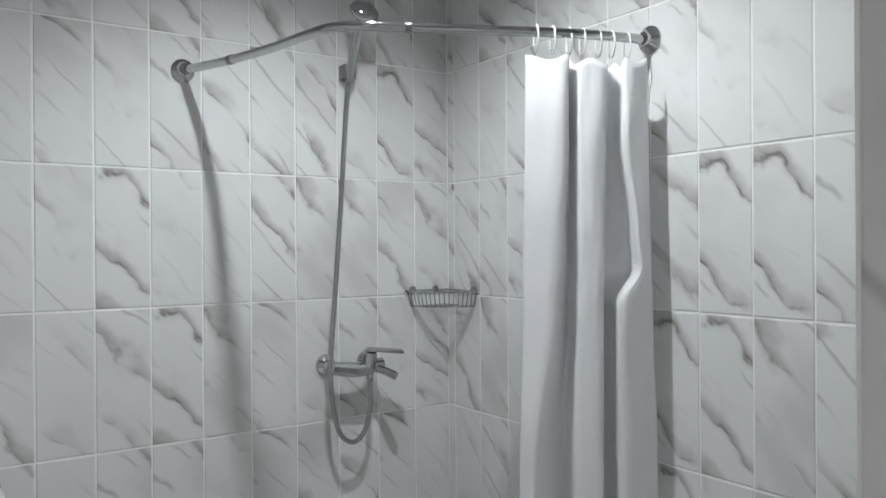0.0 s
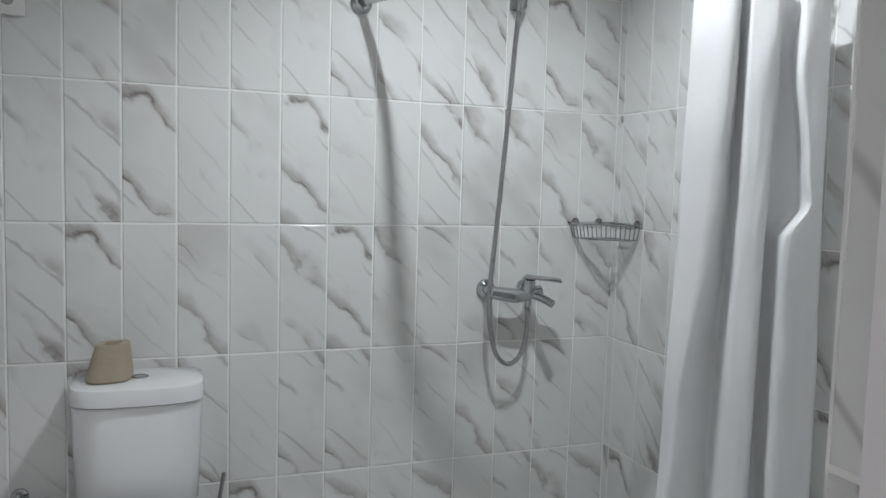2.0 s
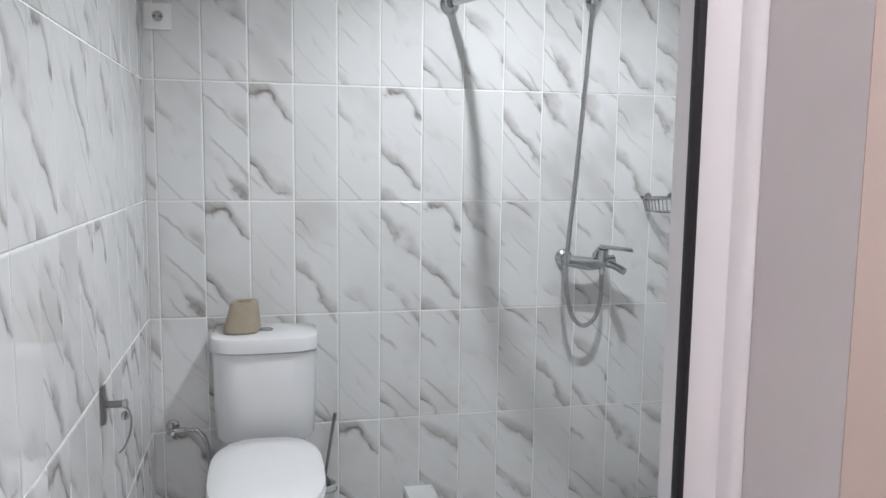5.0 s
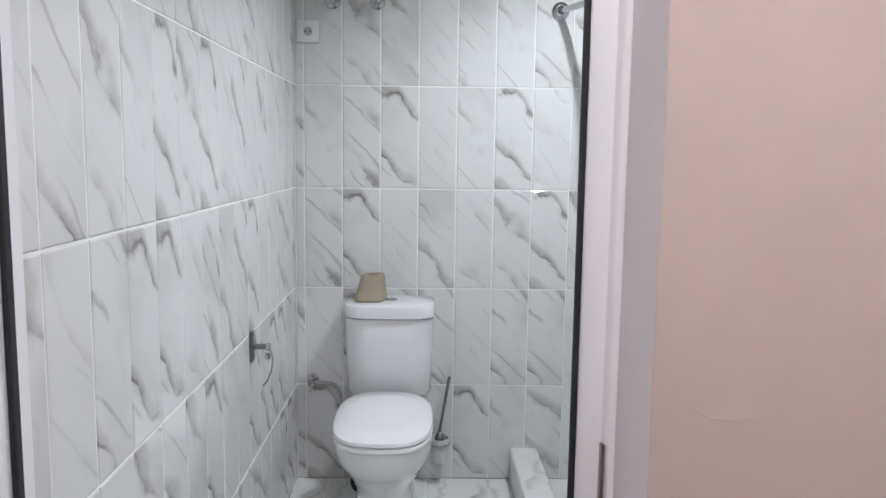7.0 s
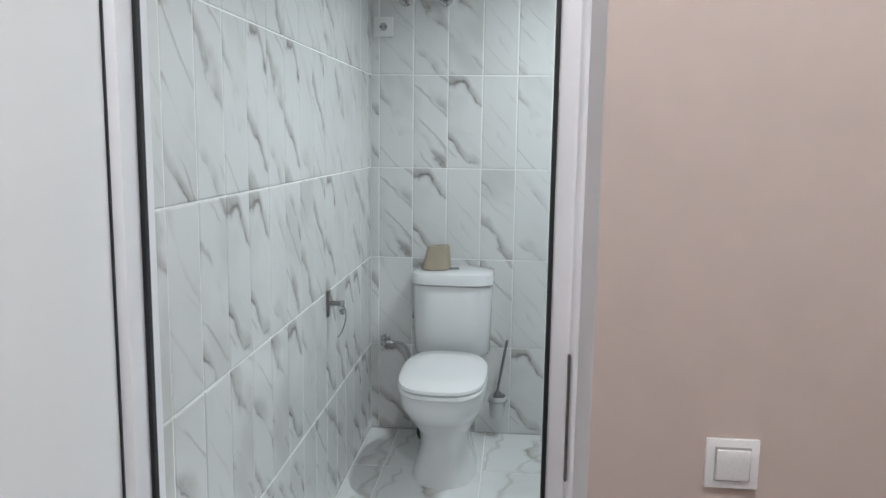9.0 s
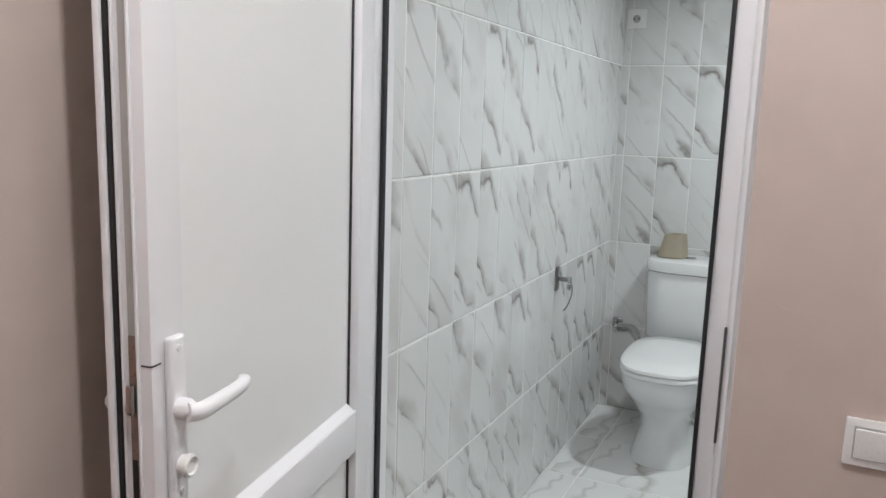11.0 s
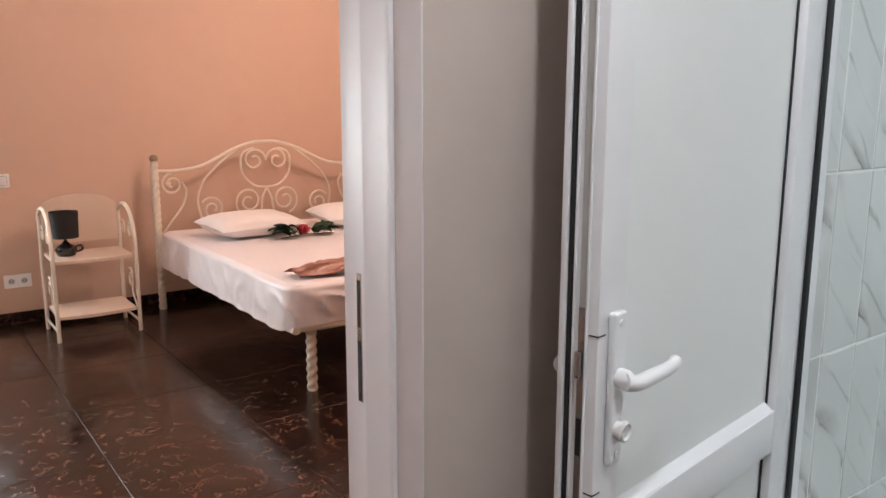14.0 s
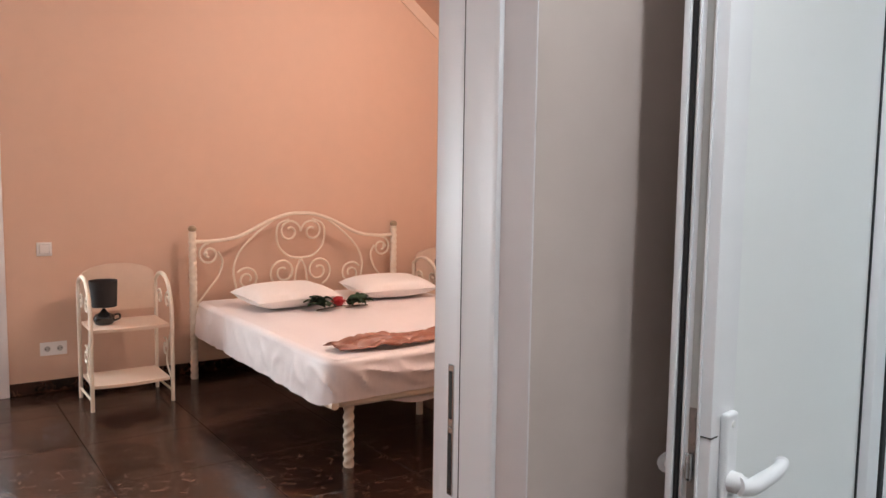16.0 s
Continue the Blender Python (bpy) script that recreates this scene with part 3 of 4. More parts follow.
part("seat", loft([seat_oval(0, -0.06, 0.163, 0.270, 0.24, 0.3985), seat_oval(0, -0.06, 0.169, 0.277, 0.24, 0.404), seat_oval(0, -0.06, 0.169, 0.277, 0.24, 0.414), seat_oval(0, -0.06, 0.165, 0.272, 0.24, 0.418)]), SEAT, toilet, smooth=True)
part("seat_lid", loft([seat_oval(0, -0.06, 0.163, 0.270, 0.245, 0.4205), seat_oval(0, -0.06, 0.169, 0.277, 0.25, 0.425), seat_oval(0, -0.06, 0.167, 0.275, 0.25, 0.436), seat_oval(0, -0.06, 0.151, 0.255, 0.235, 0.446), seat_oval(0, -0.06, 0.10, 0.17, 0.16, 0.451), seat_oval(0, -0.06, 0.02, 0.03, 0.03, 0.452)]), SEAT, toilet, "white plastic seat lid", True)
part("shelf", box(-0.13, 0.13, 0.19, 0.40, 0.26, 0.405, 0.03, 4), CERAMIC, toilet, smooth=True)
for dx in (-0.075, 0.075):
    part("hinge", tube([(dx - 0.02, 0.188, 0.424), (dx + 0.02, 0.188, 0.424)], 0.011, 12), CHROME, toilet)


def cistern_ring(w, front, z, back=0.408, n=14):
    pts = []
    for k in range(n + 1):
        u = -1 + 2 * k / n
        pts.append((w * math.copysign(abs(math.sin(u * math.pi / 2)) ** 0.9, u), front + (1 - math.cos(u * math.pi / 2)) ** 1.6 * 0.085, z))
    return pts + [(w, back - 0.01, z), (w - 0.01, back, z), (-w + 0.01, back, z), (-w, back - 0.01, z)]


part("cistern", loft([cistern_ring(0.158, 0.240, 0.405), cistern_ring(0.164, 0.228, 0.42), cistern_ring(0.168, 0.214, 0.56), cistern_ring(0.171, 0.208, 0.706), cistern_ring(0.167, 0.212, 0.712)]), CERAMIC, toilet, smooth=True)
lid = part("cistern_lid", loft([cistern_ring(0.167, 0.205, 0.7150), cistern_ring(0.175, 0.196, 0.720), cistern_ring(0.176, 0.195, 0.752), cistern_ring(0.173, 0.199, 0.764), cistern_ring(0.161, 0.214, 0.770), cistern_ring(0.06, 0.29, 0.773)]), CERAMIC, toilet, smooth=True)
part("flush_button", lathe([(0.024, 0), (0.024, 0.004), (0.020, 0.006), (0.019, 0.0045), (0.003, 0.0055)], Matrix.Translation((0.005, 0.312, 0.7705)), 24), CHROME, lid, "round chrome flush button", True)

# grey paper roll, leaning and squashed
bm = lathe([(0.020, 0.004), (0.052, 0.0), (0.056, 0.006), (0.048, 0.05), (0.040, 0.093), (0.037, 0.098), (0.022, 0.098), (0.019, 0.088), (0.019, 0.03)], None, 36)
for v in bm.verts:
    k = v.co.z / 0.098
    v.co.x += 0.008 * k + 0.006 * math.sin(3 * math.atan2(v.co.y, v.co.x))
    v.co.z += 0.04 * k * (v.co.x - 0.01)
    v.co.y *= 1.08
    v.co.x *= 1.18
    v.co.z *= 1.03
roll = part("toilet_paper_roll", bm, KRAFT, smooth=True, m=pose(0.156, 2.205, 0.7725, 0, 0, 20))
tagged(roll, "grey-brown recycled toilet paper roll standing on the cistern lid", "toilet paper")

# water valve, hose
valve = thing("angle_valve", (-0.085, Y1, 0.420), "chrome angle valve with braided hose feeding the toilet", "valve")
R90 = Matrix.Rotation(radians(90), 4, "X")
part("rosette", lathe([(0.024, 0), (0.022, 0.006), (0.012, 0.011)], R90, 22), CHROME, valve, smooth=True)
part("body", lathe([(0.0095, 0.008), (0.0095, 0.05), (0.012, 0.052), (0.012, 0.066), (0.004, 0.068)], R90, 16), CHROME, valve, smooth=True)
part("knob", lathe([(0.008, 0), (0.013, 0.006), (0.013, 0.020), (0.008, 0.024)], Matrix.Translation((0, -0.045, 0.006)), 12), CHROME, valve, smooth=True)
part("outlet", tube([(0.0, -0.045, 0), (0.045, -0.047, 0)], 0.0085, 12), CHROME, valve, smooth=True)
part("hose", tube(smooth_path([(0.040, -0.047, 0), (0.085, -0.05, -0.004), (0.112, -0.06, -0.035), (0.126, -0.075, -0.10), (0.130, -0.085, -0.20), (0.165, -0.06, -0.24)], 8), 0.0075, 10, ribs=0.08), HOSE, valve, "braided steel hose", True)
drain = tube(smooth_path([(0.16, 2.24, 0.10), (0.11, 2.22, 0.09), (0.085, 2.21, 0.045), (0.10, 2.19, 0.010), (0.16, 2.17, 0.009)], 8), 0.0085, 10)
tagged(part("drain_hose", drain, RUBBER, smooth=True), "thin black hose lying beside the toilet foot", "hose")
tagged(part("waste_pipe", tube([(TX, 2.20, 0.055), (TX, 2.318, 0.055)], 0.05, 24), PVC, smooth=True), "white waste pipe behind the toilet foot", "pipe")

# toilet brush
brush = thing("toilet_brush", (0.432, 2.258, 0.0), "toilet brush with steel handle in a frosted wall cup", "toilet brush")
part("handle", tube([(-0.002, 0, 0.215), (0.037, 0.002, 0.452)], lambda t: 0.0055 if t < 0.9 else 0.0065, 10), STEEL, brush, "thin steel handle", True)
part("cup", lathe([(0.024, 0.095), (0.030, 0.099), (0.036, 0.15), (0.040, 0.198), (0.037, 0.199), (0.028, 0.11), (0.004, 0.106)], None, 24), FROST, brush, "frosted white cup", True)
part("collar", lathe([(0.016, 0.172), (0.020, 0.200), (0.014, 0.214), (0.008, 0.222)], None, 20), STEEL, brush, smooth=True)
part("wall_ring", tube([(0.042 * math.cos(a), 0.042 * math.sin(a), 0.176) for a in (2 * math.pi * k / 24 for k in range(25))], 0.003, 8), CHROME, brush, smooth=True)
part("wall_arm", tube([(0, 0.040, 0.176), (0, 0.0615, 0.176)], 0.006, 10), CHROME, brush, smooth=True)

# paper holder on the partition wall
holder = thing("paper_holder", (X0, 1.500, 0.762), "chrome toilet paper holder with a hanging wire arm", "paper holder")
part("plate", box(0.0005, 0.010, -0.018, 0.018, -0.045, 0.045, 0.003), STEEL, holder, smooth=True)
part("arm", tube([(0.009, 0, 0.0), (0.048, 0, 0.0)], 0.009, 12), STEEL, holder, smooth=True)
part("end_cap", lathe([(0.004, 0), (0.011, 0.002), (0.012, 0.012), (0.004, 0.015)], Matrix.Translation((0.046, 0, 0)) @ Matrix.Rotation(radians(90), 4, "Y"), 16), CHROME, holder, smooth=True)
part("drop", lathe([(0.003, 0), (0.009, 0.004), (0.009, 0.016), (0.004, 0.022)], Matrix.Translation((0.052, 0, -0.040)), 14), CHROME, holder, smooth=True)
part("wire", tube(smooth_path([(0.056, 0, -0.004), (0.068, -0.012, -0.03), (0.066, -0.022, -0.065), (0.052, -0.018, -0.100), (0.038, -0.006, -0.118)], 6), 0.0026, 8), STEEL, holder, smooth=True)

# pair of wall water stubs near the top
for x, s in ((0.000, 1.0), (0.172, 1.0)):
    stub = thing("water_stub", (x, Y1, 1.915), "chrome capped water outlet high on the tiled wall", "water outlet", group="water outlets")
    part("rosette", lathe([(0.030, 0.0005), (0.028, 0.008), (0.014, 0.013)], R90, 24), CHROME, stub, smooth=True)
    part("body", lathe([(0.011, 0.01), (0.011, 0.04), (0.015, 0.042), (0.015, 0.062), (0.006, 0.066)], R90, 16), CHROME, stub, smooth=True)
    part("spindle", lathe([(0.010, -0.022), (0.010, 0.012), (0.013, 0.014), (0.013, 0.03), (0.004, 0.033)], Matrix.Translation((0, -0.040, 0)), 14), CHROME, stub, smooth=True)

# ---- shower ----
rod = thing("curtain_rod", (0, 0, 0), "polished bent shower curtain rod fixed to two tiled walls", "curtain rod")
ROD = [(0.884, 2.300, 1.893), (0.908, 2.235, 1.893), (0.955, 2.115, 1.894), (1.000, 1.960, 1.896), (1.030, 1.800, 1.898), (1.055, 1.700, 1.899), (1.115, 1.640, 1.900), (1.214, 1.598, 1.901), (1.400, 1.516, 1.903), (1.562, 1.445, 1.905), (1.700, 1.405, 1.908), (1.815, 1.379, 1.910)]
part("bar", tube(smooth_path(ROD, 6), 0.0125, 16), CHROME, rod, smooth=True)
for p in (ROD[2], ROD[7]):
    q = Vector(p)
    i = ROD.index(p)
    t = (Vector(ROD[i + 1]) - q).normalized()
    part("joint", tube([q - t * 0.008, q + t * 0.008], 0.0138, 16), STEEL, rod, smooth=True)
part("flange", lathe([(0.034, 0.0005), (0.034, 0.006), (0.024, 0.012), (0.018, 0.020), (0.017, 0.032)], Matrix.Translation((0.880, Y1, 1.893)) @ R90, 24), CHROME, rod, "domed chrome wall flange", True)
part("flange", lathe([(0.036, 0.0005), (0.036, 0.006), (0.026, 0.012), (0.018, 0.020), (0.017, 0.030)], Matrix.Translation((X1, 1.377, 1.911)) @ Matrix.Rotation(radians(-90), 4, "Y"), 24), CHROME, rod, "domed chrome wall flange", True)

# curtain: gathered folds hanging from rings; keys are (share of the width, depth) down the drop
U0, U1 = Vector((1.485, 1.480)), Vector((1.765, 1.335))
along = (U1 - U0).normalized()
out = Vector((along.y, -along.x))
DROP = [
    (0.00, [(0.00, 0.000), (0.29, 0.050), (0.36, -0.020), (0.41, 0.030), (0.62, 0.036), (0.69, -0.030), (0.78, -0.020), (0.81, 0.030), (1.00, 0.005)]),
    (0.12, [(-0.01, 0.006), (0.27, 0.058), (0.37, -0.025), (0.41, 0.040), (0.60, 0.044), (0.66, -0.035), (0.76, -0.025), (0.79, 0.036), (1.00, 0.008)]),
    (0.26, [(-0.03, 0.012), (0.22, 0.066), (0.36, -0.028), (0.41, 0.044), (0.58, 0.050), (0.64, -0.040), (0.84, -0.020), (0.88, 0.034), (1.01, 0.012)]),
    (0.31, [(-0.04, 0.015), (0.20, 0.068), (0.36, -0.028), (0.41, 0.044), (0.58, 0.050), (0.64, -0.040), (0.86, -0.010), (0.91, 0.032), (1.01, 0.014)]),
    (0.36, [(-0.04, 0.018), (0.17, 0.070), (0.35, -0.030), (0.40, 0.044), (0.57, 0.052), (0.63, -0.040), (0.70, 0.010), (0.73, 0.062), (1.02, 0.016)]),
    (0.60, [(-0.09, 0.045), (0.02, 0.078), (0.30, -0.030), (0.36, 0.046), (0.56, 0.058), (0.61, -0.035), (0.70, -0.010), (0.73, 0.060), (1.05, 0.018)]),
    (1.00, [(-0.18, 0.070), (-0.12, 0.085), (0.22, -0.030), (0.29, 0.052), (0.54, 0.066), (0.59, -0.030), (0.70, -0.015), (0.74, 0.064), (1.08, 0.020)]),
]
NV = 90
bm = bmesh.new()
grid = []
for j in range(NV + 1):
    v = j / NV
    k = max(i for i in range(len(DROP) - 1) if DROP[i][0] <= v)
    f = (v - DROP[k][0]) / (DROP[k + 1][0] - DROP[k][0])
    f = f * f * (3 - 2 * f)
    keys = [Vector((p[0] + (q[0] - p[0]) * f, p[1] + (q[1] - p[1]) * f, 0)) for p, q in zip(DROP[k][1], DROP[k + 1][1])]
    row = []
    curve = smooth_path(keys, 12)
    for i, q in enumerate(curve):
        u = i / (len(curve) - 1)
        wr = 0.0035 * noise.noise(Vector((u * 18, v * 14, 0.3))) + 0.0025 * noise.noise(Vector((u * 40, v * 9, 1.3)))
        p = U0 + (U1 - U0) * q.x + out * (0.84 * q.y + wr)
        sag = -0.014 * (0.5 - 0.5 * math.cos(2 * math.pi * u * 7)) * max(0, 1 - v * 14)
        row.append(bm.verts.new((p.x, p.y, 1.846 - v * 1.70 + sag - 0.012 * math.sin(u * 3.1))))
    grid.append(row)
for a, c_ in zip(grid, grid[1:]):
    for i in range(len(a) - 1):
        bm.faces.new((a[i], a[i + 1], c_[i + 1], c_[i]))
curtain = thing("shower_curtain", (0, 0, 0), "white fabric shower curtain gathered aside on its rod", "shower curtain")
cl = part("cloth", bm, CURTAIN, curtain, smooth=True)
sol = cl.modifiers.new("thickness", "SOLIDIFY")
sol.thickness = 0.0012
for k in range(7):
    u = (k + 0.3) / 6.8
    p = Vector((1.50, 1.474)).lerp(Vector((1.775, 1.388)), min(1, u))
    zc = 1.889
    ring = [(p.x + 0.026 * math.cos(a) * out.x + 0.004 * k % 0.01, p.y + 0.026 * math.cos(a) * out.y, zc + 0.034 * math.sin(a)) for a in (2 * math.pi * i / 18 for i in range(19))]
    part("ring", tube(ring, 0.0026, 8), PLASTIC, curtain, "white plastic curtain ring", True)

# hand shower, hose and mixer
shower = thing("hand_shower", (0, 0, 0), "chrome hand shower in its wall bracket", "hand shower")
br = part("bracket", box(1.390, 1.432, 2.268, Y1 - 0.0005, 1.925, 1.972, 0.006), STEEL, shower, "grey wall bracket", True)
hp = smooth_path([(1.406, 2.272, 1.915), (1.408, 2.250, 1.985), (1.411, 2.222, 2.060), (1.413, 2.190, 2.110)], 6)
part("handle", tube(hp, lambda t: 0.0115 + 0.004 * math.sin(t * 3) + 0.003 * t, 16), CHROME, shower, smooth=True)
hm = Matrix.Translation((1.412, 2.175, 2.122)) @ Matrix.Rotation(radians(52), 4, "X")
part("head", lathe([(0.012, 0.022), (0.030, 0.018), (0.046, 0.006), (0.049, -0.004), (0.046, -0.012), (0.040, -0.014), (0.004, -0.012)], hm, 30), CHROME, shower, smooth=True)
part("spray_face", lathe([(0.040, -0.0145), (0.036, -0.017), (0.003, -0.0175)], hm, 28), GREY_PLASTIC, shower, "grey nozzle face", True)
for r_, n_ in ((0.012, 8), (0.022, 14), (0.031, 20)):
    bm = bmesh.new()
    for k in range(n_):
        lathe([(0.0014, -0.0195), (0.0017, -0.0172)], hm @ Matrix.Translation((r_ * math.cos(2 * math.pi * k / n_), r_ * math.sin(2 * math.pi * k / n_), 0)), 6, bm)
    part("nozzles", bm, DARK, shower)
hose_pts = smooth_path([(1.405, 2.276, 1.925), (1.398, 2.282, 1.80), (1.382, 2.285, 1.55), (1.356, 2.280, 1.25), (1.330, 2.262, 1.05), (1.318, 2.245, 0.96), (1.320, 2.235, 0.87), (1.345, 2.235, 0.775), (1.395, 2.240, 0.738), (1.440, 2.243, 0.770), (1.460, 2.246, 0.84), (1.462, 2.248, 0.93)], 22)
part("hose", tube(hose_pts, 0.0078, 10, ribs=0.12), HOSE, shower, "ribbed steel shower hose", True)

mixer = thing("shower_mixer", (0, 0, 0), "chrome single-lever shower mixer on the tiled wall", "shower mixer")
for x in (1.335, 1.485):
    part("rosette", lathe([(0.034, 0.0005), (0.032, 0.010), (0.018, 0.020), (0.014, 0.05)], Matrix.Translation((x, Y1, 0.985)) @ R90, 26), CHROME, mixer, smooth=True)
    part("nut", lathe([(0.018, 0.046), (0.018, 0.066), (0.014, 0.070)], Matrix.Translation((x, Y1, 0.985)) @ R90, 6), CHROME, mixer)
part("body", tube(smooth_path([(1.318, 2.240, 0.985), (1.36, 2.240, 0.978), (1.41, 2.238, 0.972), (1.46, 2.240, 0.978), (1.505, 2.240, 0.985)], 5), lambda t: 0.020 + 0.005 * math.sin(math.pi * t), 18), CHROME, mixer, smooth=True)
part("cartridge", lathe([(0.024, 0), (0.025, 0.02), (0.022, 0.048), (0.010, 0.052)], Matrix.Translation((1.452, 2.238, 0.985)) @ Matrix.Rotation(radians(18), 4, "X"), 22), CHROME, mixer, smooth=True)
part("lever", box(-0.018, 0.105, -0.014, 0.014, 0.052, 0.060, 0.003), CHROME, mixer, "flat chrome lever", True, m=pose(1.452, 2.230, 0.983, 16, 6, -14))
part("spout", tube(smooth_path([(1.470, 2.236, 0.975), (1.495, 2.205, 0.965), (1.515, 2.170, 0.950)], 4), 0.014, 14), CHROME, mixer, smooth=True)
part("hose_nut", lathe([(0.011, -0.03), (0.012, -0.008), (0.010, 0.0)], Matrix.Translation((1.462, 2.246, 0.962)), 14), CHROME, mixer, smooth=True)

# corner wire basket
basket = thing("corner_basket", (X1, Y1, 1.215), "chrome wire corner basket with round wall feet", "shower basket")
R = 0.185
arc = [(-R * math.cos(a) * 1.0, -R * math.sin(a), 0) for a in (math.pi / 2 * k / 16 for k in range(17))]
def dent(p, z):
    return (p[0] * 0.93 - 0.006, p[1] * 0.93 - 0.006, z)
rim = [dent(p, 0) for p in arc]
low = [(p[0] * 0.86 - 0.004, p[1] * 0.86 - 0.004, -0.052) for p in arc]
part("rim", tube([(-R, -0.006, 0)] + rim + [(-0.006, -R, 0)], 0.0042, 8), CHROME, basket, smooth=True)
part("back_rail", tube([(-R, -0.006, 0), (-0.008, -0.006, 0), (-0.006, -R, 0)], 0.0040, 8), CHROME, basket, smooth=True)
part("bottom_rim", tube(low, 0.003, 8), CHROME, basket, smooth=True)
for k in range(0, 17):
    part("bar", tube([rim[k], low[k]], 0.0022, 6), CHROME, basket)
for k in range(1, 9):
    x = -R * 0.86 * k / 9
    y = -math.sqrt(max(0, (R * 0.86) ** 2 - x * x))
    part("floor_wire", tube([(x, -0.006, -0.052), (x, y, -0.052)], 0.0020, 6), CHROME, basket)
for p, m_ in (((-0.155, 0, 0.004), R90), ((0, -0.155, 0.004), Matrix.Rotation(radians(-90), 4, "Y")), ((-0.06, 0, 0.004), R90)):
    part("wall_foot", lathe([(0.013, 0.0005), (0.013, 0.006), (0.010, 0.009)], Matrix.Translation(p) @ m_, 18), STEEL, basket, smooth=True)

# shower kerb, L-shaped, tiled
structure("kerb_shower", extrude_poly([(0.734, Y1), (0.734, 1.300), (X1, 1.300), (X1, 1.396), (0.830, 1.396), (0.830, Y1)], 0, 0.126), GROUT, "raised kerb round the shower", "kerb")

# ---- bedroom ----
wf = tagged(new("window_1"), "tall white glazed balcony door in the peach wall", "window", kind="structure")
for y0, y1, z0, z1 in ((-1.10, -0.965, 0, 2.42), (-2.02, -1.91, 0, 2.42), (-1.91, -1.10, 2.33, 2.42), (-1.91, -1.10, 0.0, 0.09)):
    part("window_frame", box(BX - 0.06, BX + 0.018, y0, y1, z0, z1, 0.006), PVC, wf, smooth=True)
pane = part("pane", box(BX - 0.045, BX - 0.039, -1.91, -1.10, 0.09, 2.33), GLASS, wf)
pane.visible_shadow = False


# unseen window, added only to carry the side fill light
w2 = tagged(new("window_added"), "unseen white window added in the peach side wall to let in fill light", "window", kind="structure")
for x0, x1, z0, z1 in ((-3.20, -3.14, 0.85, 2.25), (-1.26, -1.20, 0.85, 2.25), (-3.14, -1.26, 0.85, 0.91), (-3.14, -1.26, 2.19, 2.25), (-2.23, -2.17, 0.91, 2.19)):
    part("window_frame", box(x0, x1, RY0 - 0.10, RY0 - 0.03, z0, z1, 0.006), PVC, w2, smooth=True)
for x0, x1 in ((-3.14, -2.23), (-2.17, -1.26)):
    part("pane", box(x0, x1, RY0 - 0.060, RY0 - 0.054, 0.91, 2.19), GLASS, w2).visible_shadow = False


def scroll(c, r, a0, turns, grow=0.35, n=26):
    """A spiral in the plane x = 0: centre (y, z), outer radius r."""
    return [(0, c[0] + r * (1 - (1 - grow) * k / n) * math.cos(a0 + turns * 2 * math.pi * k / n), c[1] + r * (1 - (1 - grow) * k / n) * math.sin(a0 + turns * 2 * math.pi * k / n)) for k in range(n + 1)]


bed = thing("double_bed", (-4.500, 0.876, 0.0), "ivory wrought-iron double bed with a scrolled headboard", "bed")
W = 0.770
def twisted_post(x, y, z0, z1, r, name="post"):
    bm = bmesh.new()
    n, sides = 110, 12
    rings = []
    for k in range(n + 1):
        z = z0 + (z1 - z0) * k / n
        rings.append([(x + r * (1 + 0.13 * math.cos(2 * (a - 70 * (z - z0)))) * math.cos(a), y + r * (1 + 0.13 * math.cos(2 * (a - 70 * (z - z0)))) * math.sin(a), z) for a in (2 * math.pi * i / sides for i in range(sides))])
    return part(name, loft(rings, bm), IVORY, bed, smooth=True)
for y in (-W, W):
    twisted_post(0, y, 0.0, 0.985, 0.024, "head_post")
    part("finial", lathe([(0.016, 0), (0.026, 0.006), (0.028, 0.022), (0.018, 0.036), (0.004, 0.040)], Matrix.Translation((0, y, 0.985)), 16), GILT, bed, "tarnished round finial", True)
    twisted_post(1.955, y + (0.125 if y < 0 else -0.125), 0.0, 0.312, 0.024, "foot_leg")
part("middle_leg", tube([(1.45, 0.08, 0.0), (1.45, 0.08, 0.33)], 0.02, 12), IVORY, bed, smooth=True)
crest = smooth_path([(0, -W, 0.918), (0, -0.62, 0.918), (0, -0.45, 0.945), (0, -0.25, 1.040), (0, -0.10, 1.088), (0, 0, 1.095), (0, 0.10, 1.088), (0, 0.25, 1.040), (0, 0.45, 0.945), (0, 0.62, 0.918), (0, W, 0.918)], 6)
part("crest_rail", tube(crest, 0.0125, 12), IVORY, bed, smooth=True)
part("lower_rail", tube([(0, -W, 0.50), (0, W, 0.50)], 0.012, 10), IVORY, bed, smooth=True)
